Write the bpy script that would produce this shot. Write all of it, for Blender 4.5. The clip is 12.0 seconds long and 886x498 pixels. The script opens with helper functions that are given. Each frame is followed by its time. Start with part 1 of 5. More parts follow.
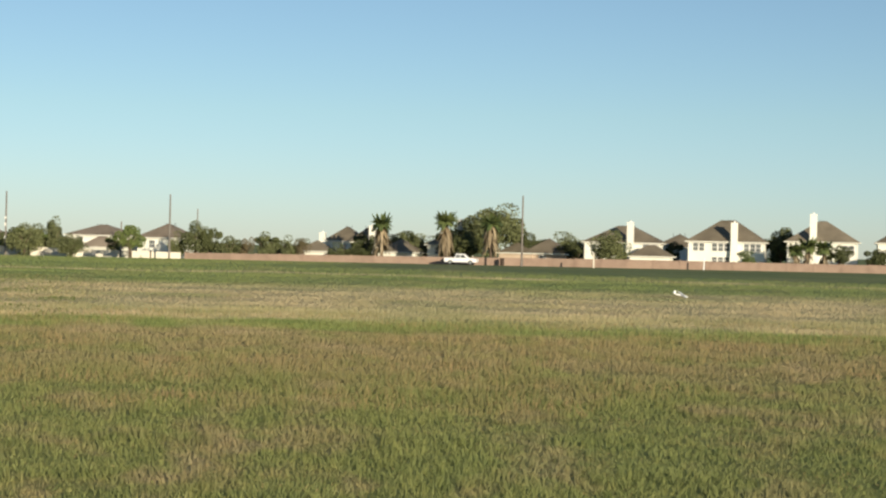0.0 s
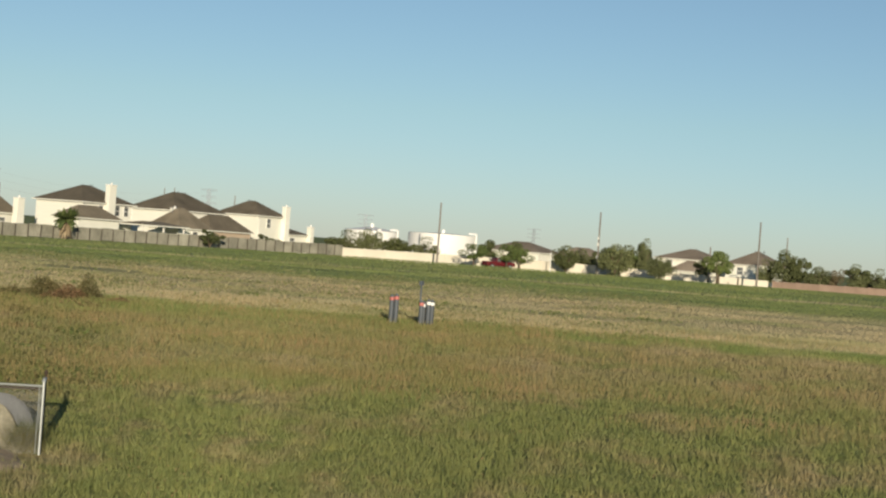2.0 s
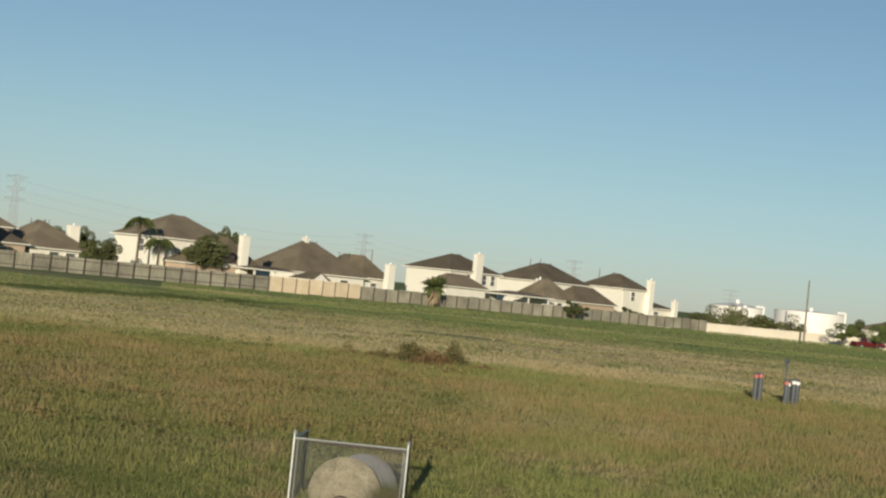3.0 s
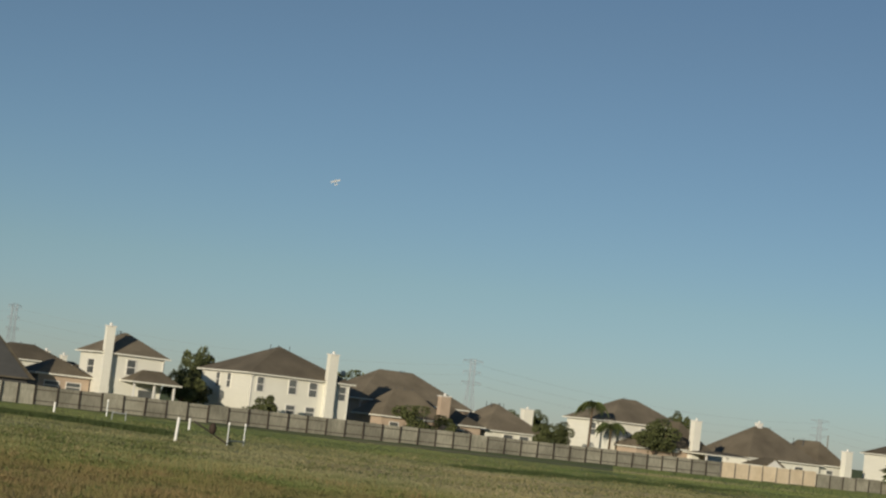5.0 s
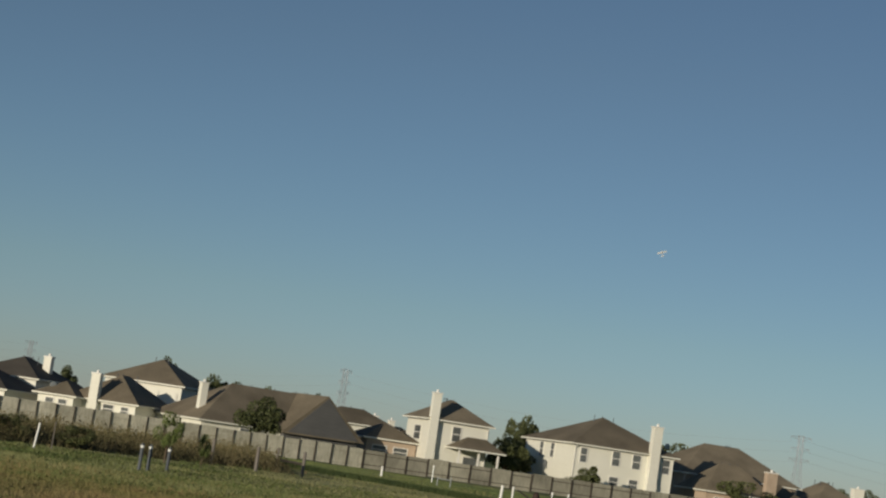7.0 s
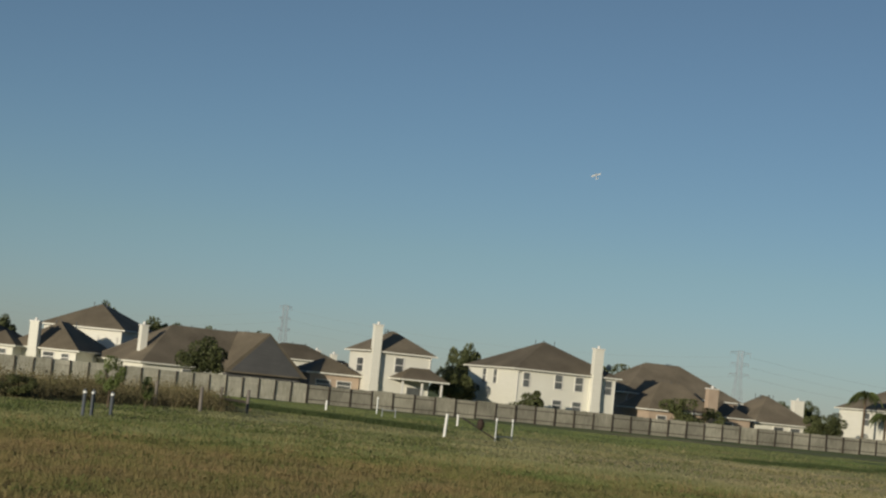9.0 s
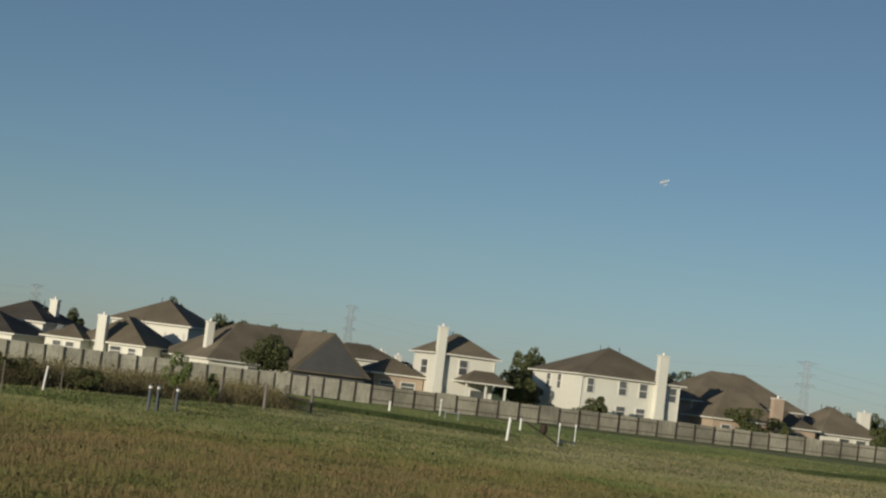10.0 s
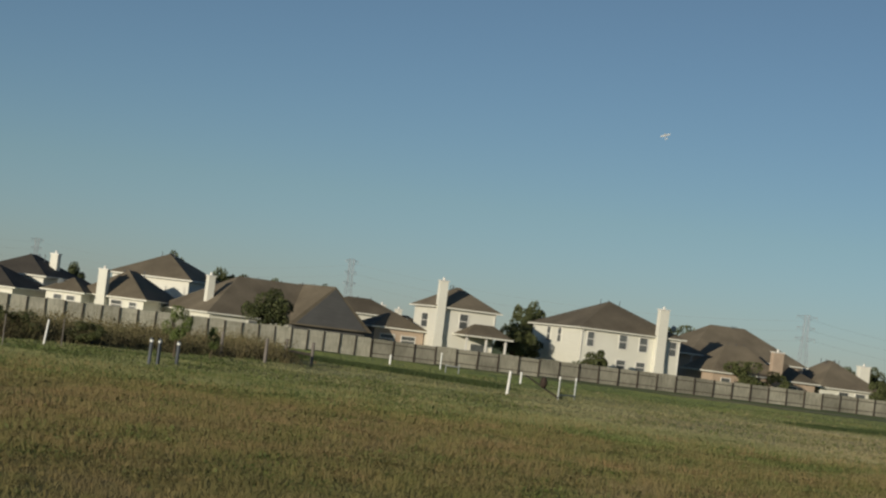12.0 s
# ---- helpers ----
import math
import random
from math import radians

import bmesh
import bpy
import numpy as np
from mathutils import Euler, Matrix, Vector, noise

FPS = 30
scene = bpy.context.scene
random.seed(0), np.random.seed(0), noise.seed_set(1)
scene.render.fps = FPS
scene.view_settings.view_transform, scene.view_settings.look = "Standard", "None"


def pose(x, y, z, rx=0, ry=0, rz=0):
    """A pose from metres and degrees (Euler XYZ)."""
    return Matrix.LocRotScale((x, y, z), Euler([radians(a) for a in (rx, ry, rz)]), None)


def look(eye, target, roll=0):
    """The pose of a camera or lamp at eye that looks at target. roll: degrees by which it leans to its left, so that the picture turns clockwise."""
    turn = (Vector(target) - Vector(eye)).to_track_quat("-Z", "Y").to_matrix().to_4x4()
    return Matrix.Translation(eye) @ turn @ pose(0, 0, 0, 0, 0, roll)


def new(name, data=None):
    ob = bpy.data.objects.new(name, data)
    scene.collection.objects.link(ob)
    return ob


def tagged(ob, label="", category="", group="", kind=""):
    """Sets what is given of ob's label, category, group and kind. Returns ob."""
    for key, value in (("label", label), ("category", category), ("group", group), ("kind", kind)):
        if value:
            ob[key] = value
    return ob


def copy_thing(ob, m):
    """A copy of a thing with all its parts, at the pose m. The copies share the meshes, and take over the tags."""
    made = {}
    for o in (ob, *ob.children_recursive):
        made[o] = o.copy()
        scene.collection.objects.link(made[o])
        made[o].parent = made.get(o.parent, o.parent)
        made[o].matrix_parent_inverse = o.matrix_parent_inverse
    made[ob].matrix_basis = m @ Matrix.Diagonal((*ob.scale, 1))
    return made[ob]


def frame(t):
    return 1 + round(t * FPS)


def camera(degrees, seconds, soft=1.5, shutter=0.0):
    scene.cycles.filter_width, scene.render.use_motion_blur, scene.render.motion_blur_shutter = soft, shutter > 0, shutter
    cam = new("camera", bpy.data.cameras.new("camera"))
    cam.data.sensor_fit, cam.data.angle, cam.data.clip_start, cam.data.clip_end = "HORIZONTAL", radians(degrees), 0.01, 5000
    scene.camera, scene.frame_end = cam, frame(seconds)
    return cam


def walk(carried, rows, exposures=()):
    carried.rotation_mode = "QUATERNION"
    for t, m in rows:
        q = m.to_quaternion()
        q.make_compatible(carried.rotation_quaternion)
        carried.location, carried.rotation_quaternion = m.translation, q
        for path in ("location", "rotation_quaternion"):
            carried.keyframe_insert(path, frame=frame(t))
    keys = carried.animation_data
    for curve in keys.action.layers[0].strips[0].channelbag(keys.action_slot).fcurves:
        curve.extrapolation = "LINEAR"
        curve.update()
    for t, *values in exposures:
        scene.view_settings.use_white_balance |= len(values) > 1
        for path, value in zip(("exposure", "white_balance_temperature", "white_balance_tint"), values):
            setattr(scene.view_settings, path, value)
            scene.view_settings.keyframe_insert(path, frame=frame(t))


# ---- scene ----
# ---- camera ----
cam = camera(27.89, 12.0, soft=2.3)
EYE = (0.0, 0.0, 3.0)
# seconds, pitch above the horizon, lean, heading
TURNS = [
    (0.0, -0.04, -1.42, -77.37), (0.5, 0.19, -1.76, -70.85), (1.0, 0.16, -2.87, -66.61), (1.5, -0.14, -3.27, -63.03),
    (2.0, -0.12, -4.30, -58.63), (2.3, 0.25, -4.77, -55.14), (2.5, 0.51, -5.13, -52.33), (2.7, 0.74, -5.45, -49.80),
    (3.5, 2.05, -6.75, -43.20), (4.3, 3.20, -7.30, -37.79), (4.5, 3.40, -7.09, -36.09), (5.0, 5.47, -6.58, -31.84),
    (5.5, 7.42, -5.42, -28.07), (6.0, 7.14, -6.74, -25.88), (6.5, 7.12, -8.85, -23.33), (6.7, 6.91, -9.04, -21.80),
    (7.5, 5.60, -8.10, -21.20), (8.3, 4.83, -6.85, -22.35), (8.5, 5.12, -6.43, -22.62), (9.0, 4.40, -5.73, -23.47),
    (9.5, 4.32, -6.18, -23.09), (10.0, 4.25, -7.08, -21.33), (10.5, 4.58, -7.53, -20.36), (11.0, 4.79, -7.25, -19.95),
    (11.5, 3.83, -7.29, -20.12), (12.0, 2.78, -7.07, -21.50)]
walk(cam, [(t, pose(*EYE, 90 + p, 0, h) @ pose(0, 0, 0, 0, 0, -r)) for t, p, r, h in TURNS],
     exposures=[(0.0, -0.20, 7250, 7.5), (1.0, -0.36, 7250, 7.5), (1.5, -0.42, 7250, 7.5), (2.5, -0.58, 7250, 7.5), (4.5, -0.85, 7150, 7.5), (5.5, -1.10, 7050, 8), (6.5, -1.14, 7050, 8), (8.5, -1.11, 6900, 7.5), (12.0, -1.09, 6900, 7)])

# ---- light ----
SUN_HEADING, SUN_HEIGHT = radians(232), radians(9.5)
world = bpy.data.worlds.new("sky")
scene.world = world
world.use_nodes = True
wn = world.node_tree.nodes
sky = wn.new("ShaderNodeTexSky")
sky.sky_type = "NISHITA"
sky.sun_disc = False
sky.sun_elevation, sky.sun_rotation = SUN_HEIGHT, SUN_HEADING
sky.dust_density, sky.air_density, sky.ozone_density = 0.10, 0.9, 3.0
tint = wn.new("ShaderNodeMix")
tint.data_type, tint.blend_type = "RGBA", "MULTIPLY"
tint.inputs[0].default_value = 1.0
# clear dry air: the low sky keeps a pale blue instead of yellow
way = wn.new("ShaderNodeTexCoord")
split = wn.new("ShaderNodeSeparateXYZ")
world.node_tree.links.new(way.outputs["Generated"], split.inputs[0])
haze = wn.new("ShaderNodeValToRGB")
haze.color_ramp.elements[0].position, haze.color_ramp.elements[0].color = 0.0, (0.80, 0.94, 1.40, 1)
haze.color_ramp.elements[1].position, haze.color_ramp.elements[1].color = 0.22, (1.01, 0.94, 0.96, 1)
haze.color_ramp.elements.new(0.075).color = (0.93, 0.97, 1.10, 1)
world.node_tree.links.new(split.outputs[2], haze.inputs[0])
world.node_tree.links.new(haze.outputs[0], tint.inputs[7])
world.node_tree.links.new(sky.outputs[0], tint.inputs[6])
world.node_tree.links.new(tint.outputs[2], wn["Background"].inputs[0])
wn["Background"].inputs[1].default_value = 0.15
sun_data = bpy.data.lights.new("sun", "SUN")
sun_data.energy, sun_data.angle, sun_data.color = 7.2, radians(0.5), (1.0, 0.91, 0.78)
sun = new("sun", sun_data)
sun.matrix_world = look((100 * math.sin(SUN_HEADING), 100 * math.cos(SUN_HEADING), 100 * math.tan(SUN_HEIGHT)), (0, 0, 0))


# ---- materials ----
def ramp(nt, fac, stops):
    n = nt.nodes.new("ShaderNodeValToRGB")
    while len(n.color_ramp.elements) < len(stops):
        n.color_ramp.elements.new(0.5)
    for e, (p, c) in zip(n.color_ramp.elements, stops):
        e.position, e.color = p, (*c, 1)
    nt.links.new(fac, n.inputs[0])
    return n.outputs[0]


def noise_out(nt, scale, detail=3, coord=None, stretch=None):
    n = nt.nodes.new("ShaderNodeTexNoise")
    n.inputs["Scale"].default_value, n.inputs["Detail"].default_value = scale, detail
    if coord is None:
        coord = nt.nodes.new("ShaderNodeNewGeometry").outputs["Position"]
    if stretch:
        m = nt.nodes.new("ShaderNodeVectorMath")
        m.operation = "MULTIPLY"
        m.inputs[1].default_value = stretch
        nt.links.new(coord, m.inputs[0])
        coord = m.outputs[0]
    nt.links.new(coord, n.inputs["Vector"])
    return n.outputs["Fac"]


def calc(nt, op, a, b=None, c=None):
    n = nt.nodes.new("ShaderNodeMath")
    n.operation = op
    for i, v in enumerate((a, b, c)):
        if v is None:
            continue
        if isinstance(v, (int, float)):
            n.inputs[i].default_value = v
        else:
            nt.links.new(v, n.inputs[i])
    return n.outputs[0]


def blend(nt, fac, a, b, mode="MIX"):
    n = nt.nodes.new("ShaderNodeMix")
    n.data_type, n.blend_type = "RGBA", mode
    for i, v in ((0, fac), (6, a), (7, b)):
        if isinstance(v, (int, float)):
            n.inputs[i].default_value = v
        elif isinstance(v, tuple):
            n.inputs[i].default_value = (*v, 1)
        else:
            nt.links.new(v, n.inputs[i])
    return n.outputs[2]


def empty_mat(name, rough=0.8, metal=0.0):
    m = bpy.data.materials.new(name)
    m.use_nodes = True
    b = m.node_tree.nodes["Principled BSDF"]
    b.inputs["Roughness"].default_value, b.inputs["Metallic"].default_value = rough, metal
    b.inputs["Specular IOR Level"].default_value = 0.3
    return m, m.node_tree, b


def mat(name, low, high, rough=0.8, metal=0.0, fine=6.0, broad=0.6, bump=0.3, spread=0.25, stretch=None):
    """A surface between two colours by fine grain and broad stains, with a shade of its own for each piece."""
    m, nt, b = empty_mat(name, rough, metal)
    f = noise_out(nt, fine, 4, stretch=stretch)
    g = noise_out(nt, broad, 2)
    mixed = calc(nt, "MULTIPLY_ADD", f, 0.5, calc(nt, "MULTIPLY", g, 0.5))
    col = ramp(nt, mixed, [(0.3, low), (0.7, high)])
    rnd = nt.nodes.new("ShaderNodeObjectInfo").outputs["Random"]
    k = calc(nt, "MULTIPLY_ADD", rnd, spread, 1 - spread / 2)
    grey = nt.nodes.new("ShaderNodeCombineColor")
    for i in range(3):
        nt.links.new(k, grey.inputs[i])
    nt.links.new(blend(nt, 1.0, col, grey.outputs[0], "MULTIPLY"), b.inputs["Base Color"])
    if bump:
        bn = nt.nodes.new("ShaderNodeBump")
        bn.inputs["Strength"].default_value, bn.inputs["Distance"].default_value = bump, 0.03
        nt.links.new(f, bn.inputs["Height"])
        nt.links.new(bn.outputs[0], b.inputs["Normal"])
    return m


def field_colour(nt):
    """Mown strips round the field: green by the basin's floor, brown seed heads below its lip, a green track, dry straw, dark green."""
    pos = nt.nodes.new("ShaderNodeNewGeometry").outputs["Position"]
    sep = nt.nodes.new("ShaderNodeSeparateXYZ")
    nt.links.new(pos, sep.inputs[0])
    x2 = calc(nt, "MULTIPLY", sep.outputs[0], sep.outputs[0])
    y2 = calc(nt, "MULTIPLY", sep.outputs[1], sep.outputs[1])
    r = calc(nt, "SQRT", calc(nt, "ADD", x2, y2))
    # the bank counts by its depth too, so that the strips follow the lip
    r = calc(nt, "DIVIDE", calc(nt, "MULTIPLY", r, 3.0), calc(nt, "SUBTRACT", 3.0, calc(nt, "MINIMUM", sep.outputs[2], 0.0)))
    # wheel tracks and mower lines run along the strips
    along = nt.nodes.new("ShaderNodeCombineXYZ")
    nt.links.new(calc(nt, "MULTIPLY", calc(nt, "ARCTAN2", sep.outputs[1], sep.outputs[0]), 7.0), along.inputs[0])
    nt.links.new(calc(nt, "MULTIPLY", calc(nt, "LOGARITHM", calc(nt, "MAXIMUM", r, 1.0), 2.718), 9.0), along.inputs[1])
    line = noise_out(nt, 1.6, 5, along.outputs[0])
    wob = calc(nt, "MULTIPLY", calc(nt, "SUBTRACT", noise_out(nt, 0.05, 3), 0.5), calc(nt, "MULTIPLY", r, 0.09))
    wob = calc(nt, "ADD", wob, calc(nt, "MULTIPLY", calc(nt, "SUBTRACT", line, 0.5), calc(nt, "MULTIPLY", r, 0.20)))
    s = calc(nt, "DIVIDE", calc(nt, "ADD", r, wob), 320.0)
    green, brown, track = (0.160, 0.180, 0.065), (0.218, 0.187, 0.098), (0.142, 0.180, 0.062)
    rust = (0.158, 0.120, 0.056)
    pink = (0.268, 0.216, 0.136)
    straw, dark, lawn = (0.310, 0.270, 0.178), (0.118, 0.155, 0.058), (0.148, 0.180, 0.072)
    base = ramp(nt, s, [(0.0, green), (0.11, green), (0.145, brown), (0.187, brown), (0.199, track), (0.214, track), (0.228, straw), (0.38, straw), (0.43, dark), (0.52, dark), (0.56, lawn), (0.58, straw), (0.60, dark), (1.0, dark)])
    # growth changes along the bank in stands that run down its slope
    down = nt.nodes.new("ShaderNodeVectorMath")
    down.operation = "MULTIPLY"
    down.inputs[1].default_value = (2.4, 0.55, 1.0)
    nt.links.new(along.outputs[0], down.inputs[0])
    patch = ramp(nt, noise_out(nt, 1.3, 6, down.outputs[0]), [(0.42, (0, 0, 0)), (0.58, (1, 1, 1))])
    other = ramp(nt, noise_out(nt, 0.9, 5, down.outputs[0]), [(0.45, green), (0.54, brown), (0.66, pink)])
    slope = calc(nt, "LESS_THAN", s, 0.205)
    mixed = blend(nt, calc(nt, "MULTIPLY", patch, calc(nt, "MULTIPLY_ADD", slope, 0.50, 0.25)), base, other)
    # the north side of the basin is drier and rustier
    north = nt.nodes.new("ShaderNodeClamp")
    nt.links.new(calc(nt, "DIVIDE", calc(nt, "SUBTRACT", sep.outputs[1], sep.outputs[0]), calc(nt, "MAXIMUM", r, 1.0)), north.inputs[0])
    mixed = blend(nt, calc(nt, "MULTIPLY", calc(nt, "MULTIPLY", north.outputs[0], slope), 0.7), mixed, rust)
    mixed = blend(nt, calc(nt, "MULTIPLY", calc(nt, "MULTIPLY", north.outputs[0], calc(nt, "SUBTRACT", 1.0, slope)), 0.9), mixed, lawn)
    damp = ramp(nt, noise_out(nt, 0.045, 4, stretch=(1.0, 1.0, 0.2)), [(0.50, (0, 0, 0)), (0.60, (1, 1, 1))])
    mixed = blend(nt, calc(nt, "MULTIPLY", damp, 0.35), mixed, track)
    streak = ramp(nt, line, [(0.33, (0.72, 0.80, 0.72)), (0.5, (1.0, 1.0, 1.0)), (0.66, (1.20, 1.15, 1.12))])
    streak = blend(nt, calc(nt, "MULTIPLY_ADD", calc(nt, "GREATER_THAN", s, 0.19), 0.75, 0.15), (1.0, 1.0, 1.0), streak)
    tuft = ramp(nt, noise_out(nt, 2.2, 5), [(0.33, (0.70, 0.76, 0.68)), (0.5, (1.0, 1.0, 1.0)), (0.66, (1.20, 1.14, 1.10))])
    return blend(nt, 1.0, blend(nt, 1.0, mixed, streak, "MULTIPLY"), tuft, "MULTIPLY")


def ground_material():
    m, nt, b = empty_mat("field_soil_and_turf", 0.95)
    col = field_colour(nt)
    fine = noise_out(nt, 9.0, 5)
    shade = ramp(nt, fine, [(0.25, (1.0, 0.95, 0.75)), (0.75, (1.6, 1.5, 1.2))])
    nt.links.new(blend(nt, 1.0, col, shade, "MULTIPLY"), b.inputs["Base Color"])
    bn = nt.nodes.new("ShaderNodeBump")
    bn.inputs["Strength"].default_value, bn.inputs["Distance"].default_value = 0.7, 0.07
    nt.links.new(noise_out(nt, 3.0, 5), bn.inputs["Height"])
    nt.links.new(bn.outputs[0], b.inputs["Normal"])
    return m


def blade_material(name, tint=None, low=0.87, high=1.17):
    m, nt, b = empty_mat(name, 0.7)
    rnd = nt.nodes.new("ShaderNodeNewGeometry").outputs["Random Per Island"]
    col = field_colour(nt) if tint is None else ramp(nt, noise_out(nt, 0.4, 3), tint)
    shade = ramp(nt, rnd, [(0.0, (low, low, low * 0.92)), (0.6, (1.0, 1.0, 0.93)), (1.0, (high, high * 0.95, high * 0.86))])
    nt.links.new(blend(nt, 1.0, col, shade, "MULTIPLY"), b.inputs["Base Color"])
    return m


def leaf_material(name, low, high):
    m, nt, b = empty_mat(name, 0.6)
    rnd = nt.nodes.new("ShaderNodeNewGeometry").outputs["Random Per Island"]
    obj = nt.nodes.new("ShaderNodeObjectInfo").outputs["Random"]
    col = ramp(nt, calc(nt, "MULTIPLY_ADD", obj, 0.35, calc(nt, "MULTIPLY", rnd, 0.65)), [(0.1, low), (0.9, high)])
    nt.links.new(col, b.inputs["Base Color"])
    return m


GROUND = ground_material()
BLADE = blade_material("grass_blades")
WEED = blade_material("dry_weeds", [(0.35, (0.075, 0.075, 0.032)), (0.65, (0.165, 0.132, 0.070))], 0.6, 1.4)
WEED_PALE = blade_material("pale_stems", [(0.35, (0.12, 0.11, 0.052)), (0.65, (0.21, 0.175, 0.095))], 0.6, 1.3)
GREEN_TUFT = blade_material("green_tufts", [(0.35, (0.080, 0.112, 0.034)), (0.65, (0.122, 0.138, 0.048))], 0.7, 1.3)
STRAW_TUFT = blade_material("straw_tufts", [(0.35, (0.19, 0.185, 0.085)), (0.65, (0.26, 0.23, 0.13))], 0.75, 1.1)
SEED_DARK = blade_material("dark_seed_heads", [(0.35, (0.095, 0.125, 0.036)), (0.65, (0.17, 0.13, 0.06))], 0.6, 1.35)
SEED = blade_material("seed_heads", [(0.35, (0.17, 0.17, 0.06)), (0.65, (0.27, 0.19, 0.10))])
BRUSH = blade_material("brush_stems", [(0.35, (0.05, 0.055, 0.022)), (0.65, (0.12, 0.08, 0.045))], 0.6, 1.4)
BRUSH_RED = blade_material("reddish_brush_stems", [(0.35, (0.11, 0.085, 0.045)), (0.65, (0.23, 0.125, 0.07))], 0.6, 1.4)
BRUSH_OLIVE = blade_material("olive_brush", [(0.35, (0.10, 0.098, 0.040)), (0.65, (0.19, 0.145, 0.075))], 0.6, 1.4)
ZINC = mat("dull_zinc_wire", (0.16, 0.165, 0.165), (0.24, 0.245, 0.245), 0.6, 0.4, bump=0)
# rank grass green, darkened further to carry the swale's shadow line
SWALE_SHADED = blade_material("swale_grass", [(0.35, (0.032, 0.052, 0.017)), (0.65, (0.060, 0.082, 0.028))])
RANK = blade_material("rank_grass", [(0.35, (0.07, 0.10, 0.03)), (0.65, (0.12, 0.15, 0.05))])
LEAF = leaf_material("oak_leaves", (0.042, 0.052, 0.021), (0.125, 0.140, 0.052))
LEAF_OLIVE = leaf_material("olive_leaves", (0.075, 0.088, 0.036), (0.185, 0.200, 0.085))
LEAF_RUSSET = leaf_material("russet_leaves", (0.10, 0.085, 0.045), (0.22, 0.17, 0.09))
LEAF_PALE = leaf_material("young_leaves", (0.06, 0.09, 0.025), (0.16, 0.20, 0.06))
FROND = leaf_material("palm_fronds", (0.05, 0.075, 0.025), (0.14, 0.17, 0.06))
FROND_DRY = leaf_material("dry_fronds", (0.16, 0.12, 0.07), (0.34, 0.27, 0.17))
BARK = mat("bark", (0.06, 0.045, 0.03), (0.16, 0.12, 0.085), 0.9, fine=8)
SIDING = mat("cream_siding", (0.72, 0.705, 0.61), (0.82, 0.805, 0.71), 0.75, fine=2, broad=0.3, spread=0.08, stretch=(0.3, 0.3, 6))
# siding of a gable turned from the sun: its shade is in this dark grey
SIDING_SHADED = mat("shaded_siding", (0.10, 0.10, 0.098), (0.145, 0.143, 0.138), 0.75, fine=2, spread=0.05, stretch=(0.3, 0.3, 6))
BRICK = mat("tan_brick", (0.42, 0.32, 0.235), (0.54, 0.43, 0.33), 0.85, fine=14, broad=0.8, spread=0.1)
BRICK_RED = mat("red_brick", (0.24, 0.165, 0.125), (0.36, 0.26, 0.20), 0.9, fine=14, broad=0.7, spread=0.15)
TRIM = mat("white_trim", (0.72, 0.70, 0.64), (0.82, 0.80, 0.75), 0.5, bump=0.05, spread=0.05)
SHINGLE = mat("brown_shingles", (0.108, 0.090, 0.063), (0.235, 0.196, 0.138), 0.9, fine=5, broad=0.35, bump=0.6, spread=0.5, stretch=(1, 1, 5))
# brown shingles darkened by colour for roofs that lie in shadow
SHINGLE_SHADED = mat("shaded_shingles", (0.045, 0.040, 0.034), (0.100, 0.088, 0.072), 0.9, fine=5, broad=0.35, bump=0.6, spread=0.3, stretch=(1, 1, 5))
SHINGLE_TAN = mat("tan_shingles", (0.185, 0.147, 0.108), (0.295, 0.240, 0.182), 0.9, fine=5, broad=0.35, bump=0.6, stretch=(1, 1, 5))
GLASS = mat("window_glass", (0.07, 0.078, 0.08), (0.17, 0.18, 0.175), 0.12, bump=0, spread=0.5)
FENCE_OLD = mat("weathered_cedar", (0.165, 0.158, 0.122), (0.38, 0.362, 0.29), 0.9, fine=5, broad=0.5, spread=0.4, stretch=(1.6, 1.6, 0.25))
FENCE_PALE = mat("pale_cedar", (0.29, 0.278, 0.215), (0.64, 0.61, 0.50), 0.9, fine=5, broad=0.5, spread=0.3, stretch=(1.6, 1.6, 0.25))
FENCE_NEW = mat("fresh_cedar", (0.56, 0.46, 0.32), (0.74, 0.63, 0.47), 0.8, fine=5, spread=0.15, stretch=(1.6, 1.6, 0.25))
POST_DARK = mat("dark_fence_post", (0.04, 0.034, 0.028), (0.085, 0.07, 0.055), 0.9, spread=0.3)
WALL_CREAM = mat("cream_precast_wall", (0.58, 0.53, 0.43), (0.70, 0.65, 0.54), 0.85, fine=4, broad=0.25, spread=0.08)
TANK_WHITE = mat("white_tank_paint", (0.74, 0.73, 0.69), (0.82, 0.81, 0.78), 0.5, broad=0.2, bump=0.03, spread=0.04)
POLE_WOOD = mat("grey_pole_wood", (0.13, 0.115, 0.10), (0.24, 0.215, 0.19), 0.9, fine=5, stretch=(4, 4, 0.4))
STEEL = mat("galvanised_steel", (0.30, 0.32, 0.31), (0.44, 0.46, 0.45), 0.45, 0.6, fine=10, bump=0.05)
# distance haze is mixed into this pale blue-grey steel colour
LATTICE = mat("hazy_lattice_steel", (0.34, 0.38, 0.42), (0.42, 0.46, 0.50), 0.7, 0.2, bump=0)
PVC_GREY = mat("grey_pvc", (0.06, 0.07, 0.08), (0.10, 0.115, 0.13), 0.5, fine=8, bump=0.05, spread=0.15)
PVC_WHITE = mat("white_pvc", (0.72, 0.72, 0.68), (0.82, 0.82, 0.78), 0.45, bump=0.03, spread=0.08)
RED_BAND = mat("red_tape", (0.40, 0.10, 0.09), (0.52, 0.17, 0.14), 0.5, bump=0.03)
RUST = mat("dark_rusted_iron", (0.035, 0.025, 0.02), (0.085, 0.06, 0.045), 0.8, 0.3, fine=12)
